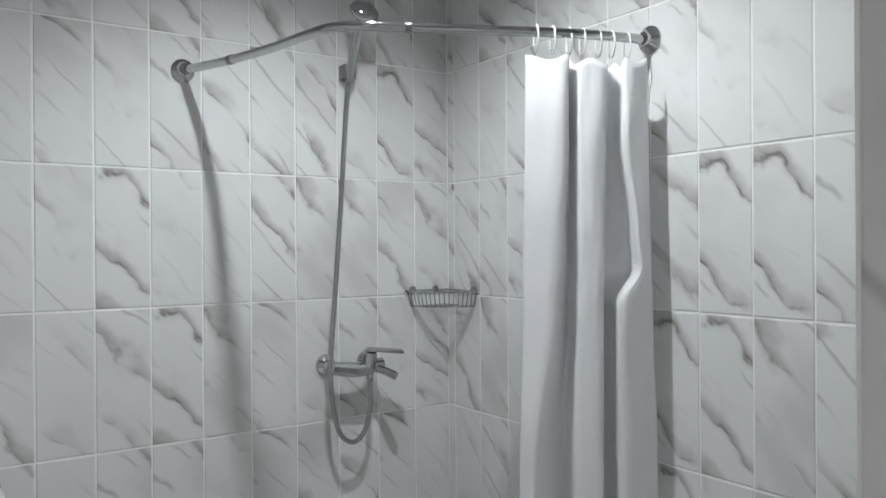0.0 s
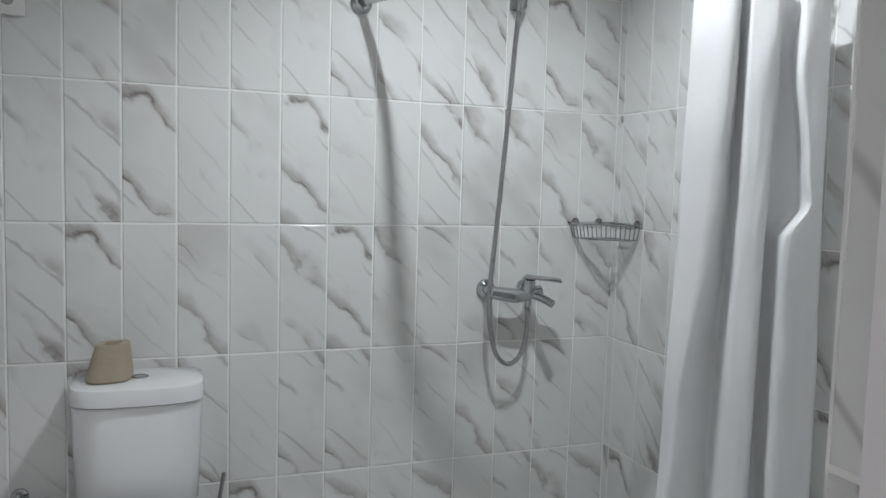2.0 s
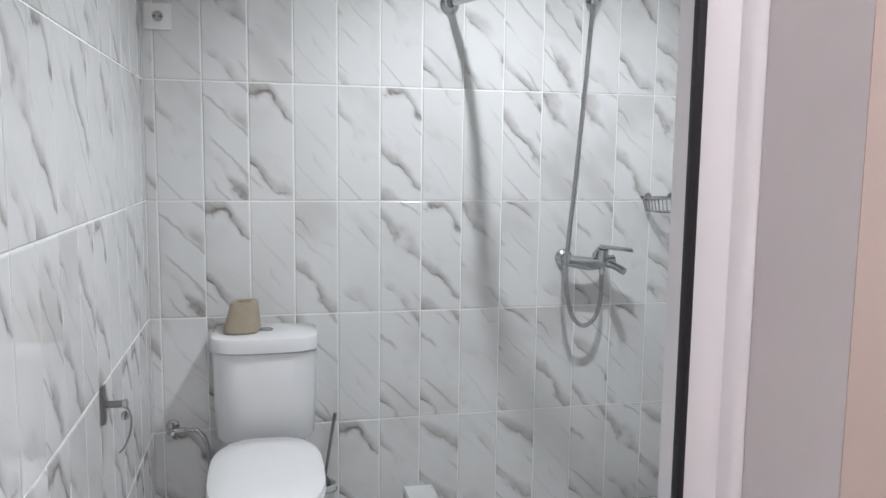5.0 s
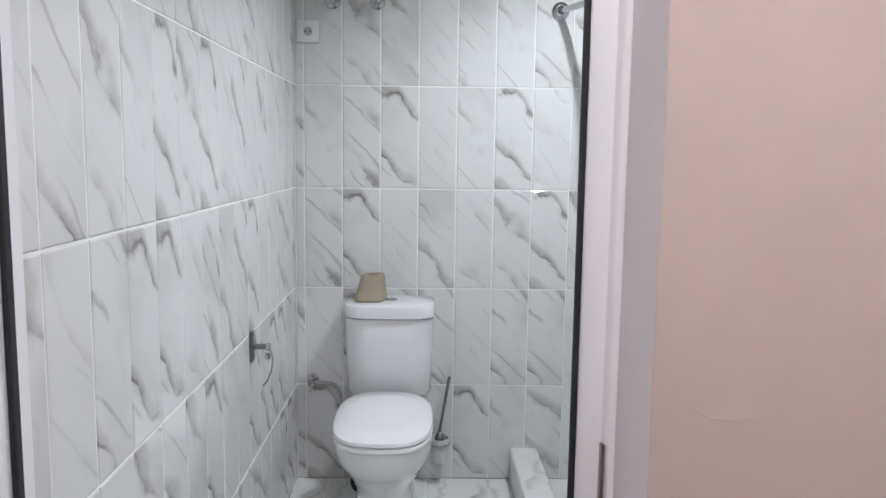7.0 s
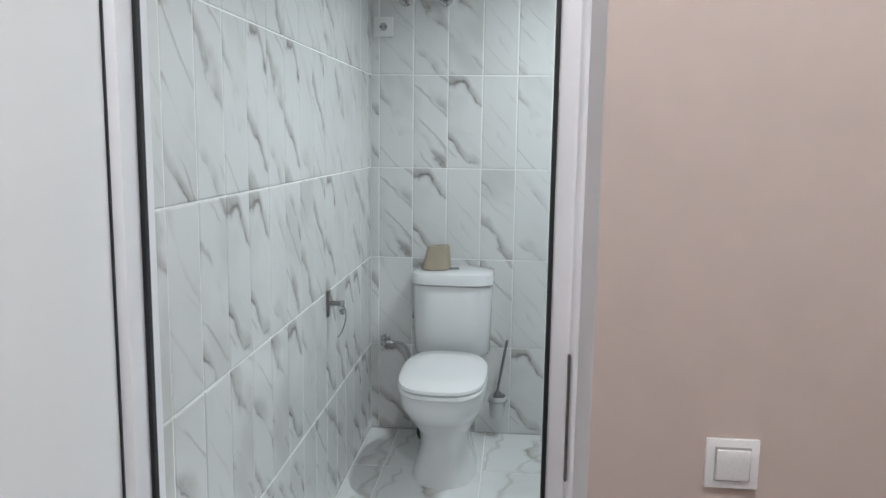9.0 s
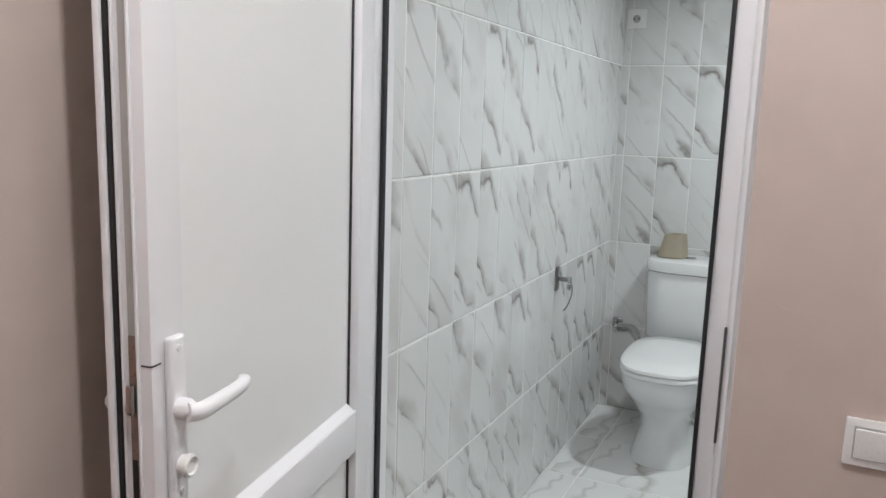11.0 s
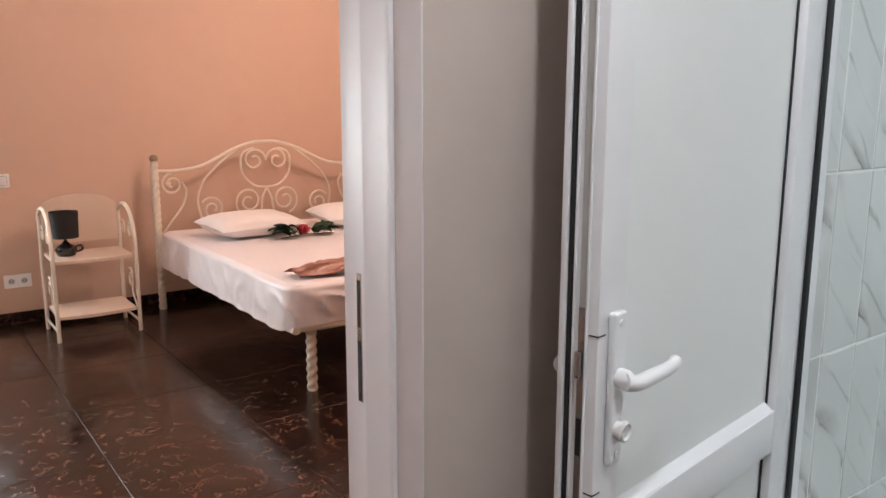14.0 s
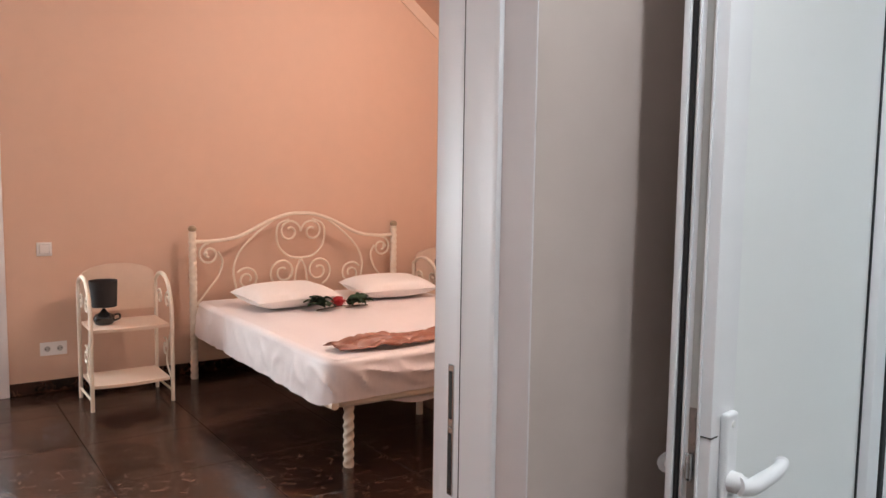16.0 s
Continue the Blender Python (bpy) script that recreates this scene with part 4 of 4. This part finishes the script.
for s in (-1, 1):
    def part_scroll(pts):
        part("scroll", tube([(x, s * y, z) for x, y, z in pts], 0.0075, 8), IVORY, bed, smooth=True)
    part_scroll(scroll((0.085, 0.965), 0.085, math.pi, -1.35, 0.28))
    part_scroll(smooth_path([(0, 0.0, 0.775), (0, 0.09, 0.79), (0, 0.165, 0.86), (0, 0.185, 0.95), (0, 0.165, 1.02), (0, 0.09, 1.052)], 5))
    part_scroll(smooth_path([(0, 0.20, 1.055), (0, 0.33, 0.96), (0, 0.45, 0.84), (0, 0.495, 0.72), (0, 0.48, 0.60), (0, 0.46, 0.51)], 5))
    part_scroll(scroll((0.135, 0.68), 0.105, -0.4 * math.pi, 1.55, 0.25))
    part_scroll(smooth_path([(0, 0.0, 0.77), (0, 0.035, 0.70), (0, 0.05, 0.60), (0, 0.10, 0.52)], 4))
    part_scroll(scroll((0.400, 0.645), 0.085, 0.2 * math.pi, 1.5, 0.25))
    part_scroll(scroll((0.660, 0.830), 0.075, 0.5 * math.pi, -1.5, 0.25))
    part_scroll(smooth_path([(0, 0.600, 0.845), (0, 0.570, 0.78), (0, 0.60, 0.68), (0, 0.68, 0.58), (0, 0.735, 0.51)], 5))
    part("rosette", lathe([(0.003, -0.008), (0.016, -0.004), (0.016, 0.004), (0.003, 0.008)], Matrix.Translation((0.004, s * 0.685, 0.835)) @ Matrix.Rotation(radians(90), 4, "Y"), 8), IVORY, bed)
rail = [(0.02, -W + 0.012, 0.325), (1.86, -W + 0.012, 0.325), (1.955, -W + 0.045, 0.325), (2.005, -W + 0.14, 0.325), (2.012, 0.0, 0.325)]
rail = smooth_path(rail + [(x, -y, z) for x, y, z in rail[-2::-1]], 6)
part("bed_rail", tube(rail, 0.019, 12), IVORY, bed, "ivory tubular rail round the mattress", True)
for k in range(9):
    part("slat", box(0.10 + 0.22 * k, 0.16 + 0.22 * k, -W + 0.03, W - 0.03, 0.327, 0.344, 0.004), IVORY, bed)


def cloth_box(x0, x1, y0, y1, z0, z1, rnd, skirt, seedv, nx=120, ny=96):
    """A sheet over a mattress: rounded top, gathered and wavy skirts with an uneven hem."""
    bm = bmesh.new()
    n = 2 * (nx + ny)
    per = []
    for k in range(nx):
        per.append((x0 + (x1 - x0) * k / nx, y0, 0, -1))
    for k in range(ny):
        per.append((x1, y0 + (y1 - y0) * k / ny, 1, 0))
    for k in range(nx):
        per.append((x1 - (x1 - x0) * k / nx, y1, 0, 1))
    for k in range(ny):
        per.append((x0, y1 - (y1 - y0) * k / ny, -1, 0))
    rings = []
    cx, cyy = (x0 + x1) / 2, (y0 + y1) / 2
    def corner(px, py, inset):
        qx = max(x0 + rnd, min(x1 - rnd, px))
        qy = max(y0 + rnd, min(y1 - rnd, py))
        d = Vector((px - qx, py - qy))
        if d.length > 1e-6:
            d = d.normalized() * (rnd - inset)
        return Vector((qx, qy)) + d
    levels = 20
    for j in range(levels + 1):
        t = j / levels
        ring = []
        for k, (px, py, nx_, ny_) in enumerate(per):
            p = corner(px, py, 0)
            nn = Vector((nx_, ny_)) if (p - Vector((px, py))).length < 1e-4 else (p - Vector((max(x0 + rnd, min(x1 - rnd, px)), max(y0 + rnd, min(y1 - rnd, py))))).normalized()
            a = noise.noise(Vector((k * 0.16, seedv, t * 0.8))) + 0.5 * noise.noise(Vector((k * 0.42, seedv + 3, t * 1.5)))
            u = k * 0.0165
            foot = max(0.0, nn.x)
            slant = 1 - abs(noise.noise(Vector((u * 5.0 - t * 1.1, t * 1.3, seedv + 5)))) * 2.4
            crease = max(0.0, slant) ** 2 * (0.012 + 0.016 * foot) * math.sin(math.pi * min(1, t * 1.15))
            p = p + nn * (skirt * 0.45 * a * t ** 0.7 + 0.022 * t * (1 - 0.75 * foot) + crease)
            hem = z0 + 0.004 * noise.noise(Vector((k * 0.05, seedv + 9, 0))) + 0.030 * foot
            ring.append((p.x, p.y, z1 - 0.02 - (z1 - 0.02 - hem) * t))
        rings.append(ring)
    rings.reverse()
    for inset, dz in ((0.012, 0.006), (0.035, 0.001)):
        ring = []
        for k, (px, py, nx_, ny_) in enumerate(per):
            p = corner(px, py, 0)
            c = Vector((cx, cyy))
            q = p + (Vector((max(x0 + rnd, min(x1 - rnd, px)), max(y0 + rnd, min(y1 - rnd, py)))) - p) * min(1, inset / rnd * 1.0)
            ring.append((q.x, q.y, z1 - dz))
        rings.append(ring)
    loft(rings, bm, cap=False)
    bm.verts.ensure_lookup_table()
    return bm, [v.co.copy() for v in bm.verts[-n:]]


mattress_x0, mattress_x1 = 0.06, 2.04
part("mattress", box(mattress_x0 + 0.02, mattress_x1 - 0.03, -W + 0.03, W - 0.03, 0.346, 0.515, 0.04, 4), LINEN, bed, smooth=True)
BT = 0.535
sheet_bm, _ = cloth_box(mattress_x0, mattress_x1, -W - 0.008, W + 0.008, 0.316, BT, 0.09, 0.030, 1.7)
sheet = thing("bed_sheet", (-4.500, 0.876, 0.0), "white cotton sheet draped creased over the mattress", "bed sheet")
part("skirt", sheet_bm, SHEET, sheet, smooth=True)
bm = bmesh.new()
gx, gy = 60, 50
vs = []
for i in range(gx + 1):
    for j in range(gy + 1):
        x = mattress_x0 + 0.03 + (mattress_x1 - mattress_x0 - 0.06) * i / gx
        y = -W + 0.025 + (2 * W - 0.05) * j / gy
        edge = min(i, gx - i, j, gy - j) / 4
        h = 0.007 * noise.noise(Vector((x * 2.2, y * 2.2, 4))) + 0.004 * abs(noise.noise(Vector((x * 5 + y * 3, y * 2, 7))))
        vs.append(bm.verts.new((x, y, BT - 0.0015 + h * min(1, edge))))
for i in range(gx):
    for j in range(gy):
        k = i * (gy + 1) + j
        bm.faces.new((vs[k], vs[k + 1], vs[k + gy + 2], vs[k + gy + 1]))
part("top", bm, SHEET, sheet, smooth=True)
bm = bmesh.new()
flap = []
for i in range(31):
    u = i / 30
    y = -0.52 + 0.62 * u
    deep = 0.075 * math.sin(math.pi * u) ** 0.6 + 0.012 * noise.noise(Vector((u * 4, 2.2, 0)))
    flap.append([bm.verts.new((1.988 + 0.010 * noise.noise(Vector((u * 7, v * 2, 3.1))) - 0.012 * v, y, 0.338 - deep * v)) for v in (k / 6 for k in range(7))])
for p, q in zip(flap, flap[1:]):
    for k in range(6):
        bm.faces.new((p[k], p[k + 1], q[k + 1], q[k]))
part("loose_hem", bm, SHEET, sheet, "loose end of the sheet hanging under the rail", True)


def pillow(m, label):
    bm = bmesh.new()
    n = 22
    for side in (1, -1):
        g = []
        for i in range(n + 1):
            for j in range(n + 1):
                u, v = 2 * i / n - 1, 2 * j / n - 1
                puff = (max(0, 1 - abs(u) ** 2.6) * max(0, 1 - abs(v) ** 2.6)) ** 0.42
                pinch = 1 - 0.07 * (abs(u) ** 3) * (1 - abs(v)) - 0.05 * (abs(v) ** 3) * (1 - abs(u))
                z = 0.006 + side * 0.068 * puff + 0.006 * noise.noise(Vector((u * 2.5, v * 2.5, side)))
                g.append(bm.verts.new((u * 0.205 * pinch, v * 0.287 * pinch, z + 0.070)))
        for i in range(n):
            for j in range(n):
                k = i * (n + 1) + j
                bm.faces.new((g[k], g[k + 1], g[k + n + 2], g[k + n + 1]))
    bmesh.ops.remove_doubles(bm, verts=bm.verts, dist=0.002)
    return tagged(part("pillow", bm, LINEN, smooth=True, m=m), label, "pillow", "pillows on the bed")


pillow(pose(-3.950, 0.525, BT + 0.003, 0, 3, 5), "white cotton pillow lying against the scrolled headboard")
pillow(pose(-3.990, 1.300, BT + 0.003, 0, 3, -3), "white cotton pillow lying against the scrolled headboard")

# single rose with leaves
rose = thing("rose", (-3.710, 0.775, BT + 0.004), "red rose with dark green leaves lying on the sheet", "flower")
bm = bmesh.new()
random.seed(5)
for layer, (r_, n_, t_) in enumerate(((0.015, 4, 0.1), (0.026, 5, 0.35), (0.038, 6, 0.7), (0.047, 7, 1.05))):
    for k in range(n_):
        a = 2 * math.pi * (k / n_) + layer * 0.6
        rows_ = []
        for i in range(5):
            rr = []
            for j in range(5):
                u, v = i / 4, (j / 4 - 0.5)
                aa = a + v * 2.4 / (layer + 1.6)
                rad = r_ * (0.4 + 0.75 * math.sin(u * 1.9))
                rr.append(bm.verts.new((rad * math.cos(aa), rad * math.sin(aa) - 0.004, 0.012 + 0.058 * u * math.cos(t_ * u) + 0.002 * random.random())))
            rows_.append(rr)
        for p, q in zip(rows_, rows_[1:]):
            for j in range(4):
                bm.faces.new((p[j], p[j + 1], q[j + 1], q[j]))
fl_ = part("blossom", bm, PETAL, rose, "layered red petals", True)
fl_.modifiers.new("thickness", "SOLIDIFY").thickness = 0.0008
part("stem", tube(smooth_path([(0.0, -0.004, 0.012), (0.02, 0.08, 0.008), (0.01, 0.14, 0.006), (0.03, 0.19, 0.006)], 5), 0.003, 8), LEAF, rose, smooth=True)
part("stem", tube(smooth_path([(0.0, -0.004, 0.012), (0.02, -0.08, 0.008), (0.035, -0.14, 0.006), (0.05, -0.18, 0.006)], 5), 0.003, 8), LEAF, rose, smooth=True)
for k in range(34):
    s = -1 if k % 2 else 1
    y = s * random.uniform(0.040, 0.150)
    L, wdt = random.uniform(0.07, 0.11), random.uniform(0.026, 0.040)
    bm = bmesh.new()
    rows_ = []
    for i in range(7):
        u = i / 6
        ww = wdt * math.sin(math.pi * min(1, u * 0.92 + 0.06)) ** 0.8
        rows_.append([bm.verts.new((L * u, v * ww, 0.022 * math.sin(u * 2.6) + abs(v) * 0.010)) for v in (-1, -0.45, 0, 0.45, 1)])
    for p, q in zip(rows_, rows_[1:]):
        for j in range(4):
            bm.faces.new((p[j], p[j + 1], q[j + 1], q[j]))
    lf = part("leaf", bm, LEAF, rose, smooth=True, m=pose(0.02 + random.uniform(-0.02, 0.03), y, 0.008 + random.uniform(0, 0.04), random.uniform(-20, 20), random.uniform(-12, 8), s * 90 + random.uniform(-75, 75)))

# satin runner
bm = bmesh.new()
nu, nv = 60, 26
g = []
for i in range(nu + 1):
    u = i / nu
    for j in range(nv + 1):
        v = j / nv - 0.5
        wdt = 0.19 * (0.35 + 0.65 * math.sin(math.pi * min(1, 0.12 + u)) ** 0.6) if u < 0.5 else 0.20
        x = v * wdt + 0.03 * math.sin(5 * u) + 0.02 * noise.noise(Vector((u * 3, v * 2, 1)))
        y = u * 1.05 + 0.03 * noise.noise(Vector((v * 4, u * 2, 5)))
        z = 0.010 + 0.020 * abs(noise.noise(Vector((u * 16, v * 5 + u * 4, 4.4)))) + 0.040 * abs(math.sin(v * 9 + 3 * noise.noise(Vector((u * 4, 0.2, 2))))) * (0.5 + 0.5 * math.sin(u * 7)) ** 2 * (1 - (2 * v) ** 2) + 0.035 * (1 - (2 * v) ** 2) * max(0, noise.noise(Vector((u * 5, v * 3, 8))) + 0.3)
        g.append(bm.verts.new((x, y, z)))
for i in range(nu):
    for j in range(nv):
        k = i * (nv + 1) + j
        bm.faces.new((g[k], g[k + 1], g[k + nv + 2], g[k + nv + 1]))
runner = tagged(part("bed_runner", bm, SATIN, smooth=True, m=pose(-2.640, 0.190, BT + 0.003, 0, 0, 4)), "crumpled copper-brown satin runner across the bed", "bed runner")
runner.modifiers.new("thickness", "SOLIDIFY").thickness = 0.003


def nightstand(m, label):
    ob = thing("nightstand", m=m, label=label, category="nightstand", group="nightstands beside the bed")
    w, dpt = 0.225, 0.355
    for s in (-1, 1):
        fr = smooth_path([(0, s * w, 0.0), (0, s * w, 0.30), (0, s * w, 0.52), (-0.020, s * w, 0.62), (-0.075, s * w, 0.705), (-0.17, s * w, 0.750), (-0.28, s * w, 0.742), (-dpt, s * w, 0.70)], 5)
        part("leg", tube(fr, 0.0115, 10), IVORY, ob, smooth=True)
        part("leg", tube([(-dpt, s * w, 0), (-dpt, s * w, 0.70)], 0.0115, 10), IVORY, ob, smooth=True)
        part("stretcher", tube([(0, s * w, 0.06), (-dpt, s * w, 0.06)], 0.007, 8), IVORY, ob, smooth=True)
        for c, r_, a0, tr in (((-0.09, 0.60), 0.055, 0.3, 1.3), ((-0.15, 0.30), 0.060, 2.0, -1.3), ((-0.26, 0.60), 0.050, 2.6, -1.2)):
            pts = [(c[0] + q[1] - 0.0, s * w, c[1] + q[2]) for q in scroll((0, 0), r_, a0, tr, 0.3)]
            part("scroll", tube(pts, 0.0055, 8), IVORY, ob, smooth=True)
        part("scroll", tube(smooth_path([(-0.01, s * w, 0.43), (-0.07, s * w, 0.36), (-0.12, s * w, 0.22), (-0.04, s * w, 0.14)], 5), 0.0055, 8), IVORY, ob, smooth=True)
    for z, deep in ((0.452, 0.03), (0.128, 0.03)):
        pts = [(-dpt + 0.01, -w + 0.012), (-dpt + 0.01, w - 0.012), (-0.012, w - 0.012)] + [(-0.012 + deep * math.cos((k / 10 - 0.5) * math.pi), (w - 0.012) * (1 - 2 * k / 10)) for k in range(1, 10)] + [(-0.012, -w + 0.012)]
        part("shelf", extrude_poly(pts, z, z + 0.018), BOARD, ob, "pale laminate shelf")
    back = [(-w + 0.012, 0.52), (w - 0.012, 0.52)] + [((w - 0.012) * math.cos(math.pi * k / 16), 0.735 + 0.075 * math.sin(math.pi * k / 16)) for k in range(0, 17)]
    part("back_panel", loft([[(x, y, z) for y, z in back] for x in (-dpt - 0.004, -dpt + 0.012)]), BOARD, ob, "pale arched back panel")
    return ob


nightstand(pose(-4.065, -0.380, 0), "ivory metal nightstand with two shelves holding a lamp")
nightstand(pose(-4.065, 2.005, 0), "ivory metal nightstand with two shelves beyond the bed")


def table_lamp(m, label):
    ob = thing("table_lamp", m=m, label=label, category="table lamp", group="bedside lamps")
    part("base", lathe([(0.030, 0), (0.048, 0.004), (0.058, 0.022), (0.060, 0.042), (0.046, 0.062), (0.022, 0.074), (0.014, 0.086), (0.007, 0.094)], None, 26), BLACK, ob, "black glazed jug-shaped base", True)
    part("handle", tube(smooth_path([(0.02, 0.050, 0.055), (0.022, 0.080, 0.058), (0.020, 0.084, 0.034), (0.018, 0.054, 0.022)], 5), 0.006, 8), BLACK, ob, smooth=True)
    part("stem", tube([(0, 0, 0.09), (0, 0, 0.17)], 0.006, 8), BLACK, ob)
    part("shade", lathe([(0.072, 0.108), (0.0735, 0.109), (0.079, 0.262), (0.0775, 0.262), (0.0715, 0.112), (0.002, 0.20)][:5], None, 30), SHADE, ob, "black fabric drum shade", True)
    return ob


table_lamp(pose(-4.235, -0.50, 0.4705), "black table lamp with a fabric drum shade on the nightstand")
table_lamp(pose(-4.235, 1.95, 0.4705), "black table lamp with a fabric drum shade on the far nightstand")

# ---- ceiling lamps ----
def ceiling_lamp(p, top, r, label):
    ob = thing("ceiling_lamp", (p[0], p[1], top), label, "ceiling light")
    part("ring", lathe([(r + 0.012, 0), (r + 0.012, -0.012), (r, -0.016), (r, -0.004)], None, 28), PVC, ob, smooth=True)
    part("diffuser", lathe([(r - 0.002, -0.003), (r - 0.002, -0.010), (0.002, -0.012)], None, 28), GLOW, ob, "lit white diffuser")
ceiling_lamp(BATH_LAMP, 2.62, 0.05, "small round white ceiling light in the bathroom")
ceiling_lamp(HALL_LAMP, 2.62, 0.06, "small round white ceiling light in the hall")
ceiling_lamp(BED_LAMP, RZ, 0.10, "round white ceiling light in the bedroom")


# ---- tiles, last ----
tile_meshes = {}


def tile_mesh(w, h, t, material, name, bev=0.0034):
    """A bevelled slab: face to -y, lower left corner at the origin, shared by alike pieces."""
    key = (round(w, 4), round(h, 4), material.name)
    if key not in tile_meshes:
        g = 0.0014
        bm = bmesh.new()
        rings = [[(g, 0, g), (w - g, 0, g), (w - g, 0, h - g), (g, 0, h - g)]]
        for i, dy in ((0.0, -t + bev), (bev * 0.35, -t + bev * 0.35), (bev, -t)):
            k = g + i
            rings.append([(k, dy, k), (w - k, dy, k), (w - k, dy, h - k), (k, dy, h - k)])
        loft(rings, bm)
        bmesh.ops.recalc_face_normals(bm, faces=bm.faces)
        me = bpy.data.meshes.new(name)
        bm.to_mesh(me)
        bm.free()
        me.materials.append(material)
        tile_meshes[key] = me
    return tile_meshes[key]


rng = random.Random(11)


def lay(parent, cuts, rows_, place, material, t=GL, name="tile", wob=0.16, bev=0.0034):
    for a, b in zip(cuts, cuts[1:]):
        for r0, r1 in zip(rows_, rows_[1:]):
            me = tile_mesh(b - a, r1 - r0, t, material, name, bev)
            ob = new(name, me)
            ob.parent = parent
            ob.matrix_basis = place(a, r0) @ pose(0, -0.0004 * rng.random(), 0, rng.uniform(-wob, wob) * 0.5, 0, rng.uniform(-wob, wob))


ROWS_Z = [0.0, 0.4, 0.8, 1.2, 1.6, 2.0, 2.4, 2.62]
bx = [X0] + [-0.114 + 0.15 * k for k in range(13)] + [X1]
lay(wall_back, bx, ROWS_Z, lambda a, z: pose(a, Y1 + GL, z), TILE)
ry = [Y0] + [0.330 + 0.15 * k for k in range(14)] + [Y1]
ry = [y for y in ry if y <= Y1]
lay(wall_right, [-y for y in reversed(ry)], ROWS_Z, lambda a, z: pose(X1 + GL, -a, z, 0, 0, -90), TILE)
ly = [Y0] + [0.285 + 0.15 * k for k in range(14)] + [Y1]
ly = [y for y in ly if y <= Y1]
lay(rv, [-Y0 + 0.001, -0.1425], ROWS_Z[:6] + [DOOR_TOP], lambda a, z: pose(0.5785 + GL - 0.0015, -a, z, 0, 0, -90), TILE, name='reveal_tile')
lay(wall_left, ly, ROWS_Z, lambda a, z: pose(X0 - GL, a, z, 0, 0, 90), TILE)
# floors: pieces lie on their backs
bath_floor = bpy.data.objects["floor_bath"]
fx = [X0, -0.02, 0.38, 0.78, 1.18, 1.58, X1]
fy = [HY, 0.30, 0.70, 1.10, 1.50, 1.90, Y1]
lay(bath_floor, fx, fy, lambda a, y: pose(a, y, -0.008, -90, 0, 0), FLOOR_TILE, name="floor_tile", wob=0.0)
dark_floor = structure("floor_bedroom", box(BX - 0.25, -0.360, RY0, RY1, -0.12, -0.010), DARK_GROUT, "dark grout bed of the brown marble floor", "floor")
hall_floor = structure("floor_hall", box(-0.360, X1 + GR, -2.9, HY, -0.12, -0.010), DARK_GROUT, "dark grout bed of the hall floor", "floor")
gx = [BX] + [BX + 0.53 + 0.6 * k for k in range(7)] + [-0.360]
gy = [RY0, -1.95, -1.35, -0.75, -0.15, 0.45, 1.05, 1.65, 2.25, RY1]
lay(dark_floor, gx, gy, lambda a, y: pose(a, y, -0.010, -90, 0, 0), DARK_TILE, t=0.010, name="floor_tile", wob=0.0, bev=0.0008)
hx = [-0.360, 0.25, 0.85, 1.45, X1]
hy = [-2.9, -2.3, -1.7, -1.1, -0.5, HY]
lay(hall_floor, hx, hy, lambda a, y: pose(a, y, -0.010, -90, 0, 0), DARK_TILE, t=0.010, name="floor_tile", wob=0.0, bev=0.0008)
# dark tiled baseboards in the bedroom
base = structure("baseboard_bedroom", box(BX, BX + 0.004, -0.965, RY1, 0, 0.078), DARK_GROUT, "dark brown tiled baseboard under the peach wall", "baseboard")
by = [-0.965, -0.77, -0.17, 0.43, 1.03, 1.63, 2.23, RY1]
lay(base, by, [0.0, 0.080], lambda a, z: pose(BX + 0.004, a, z, 0, 0, 90), DARK_TILE, t=0.008, name="base_tile", wob=0.0)
# kerb cladding
kerb = bpy.data.objects["kerb_shower"]
ky = [1.300, 1.52, 1.92, Y1]
lay(kerb, [0.726, 0.838], ky, lambda a, y: pose(a, y, 0.126, -90, 0, 0), FLOOR_TILE, name="kerb_tile", wob=0.0)
lay(kerb, [0.838, 1.18, 1.58, X1], [1.300, 1.404], lambda a, y: pose(a, y, 0.126, -90, 0, 0), FLOOR_TILE, name="kerb_tile", wob=0.0)
lay(kerb, [-y for y in reversed(ky)], [0.0, 0.126], lambda a, z: pose(0.734, -a, z, 0, 0, -90), FLOOR_TILE, name="kerb_tile", wob=0.0)
# raised plaster ridge on the hall wall
ridge = tube(smooth_path([(0.625, HY, 1.083), (0.648, HY, 1.079), (0.665, HY, 1.070), (0.690, HY, 1.068), (0.721, HY, 1.070)], 5), lambda t: 0.0002 + 0.0007 * math.sin(math.pi * t), 6)
part("plaster_ridge", ridge, HALL_PAINT, wall_door, smooth=True)
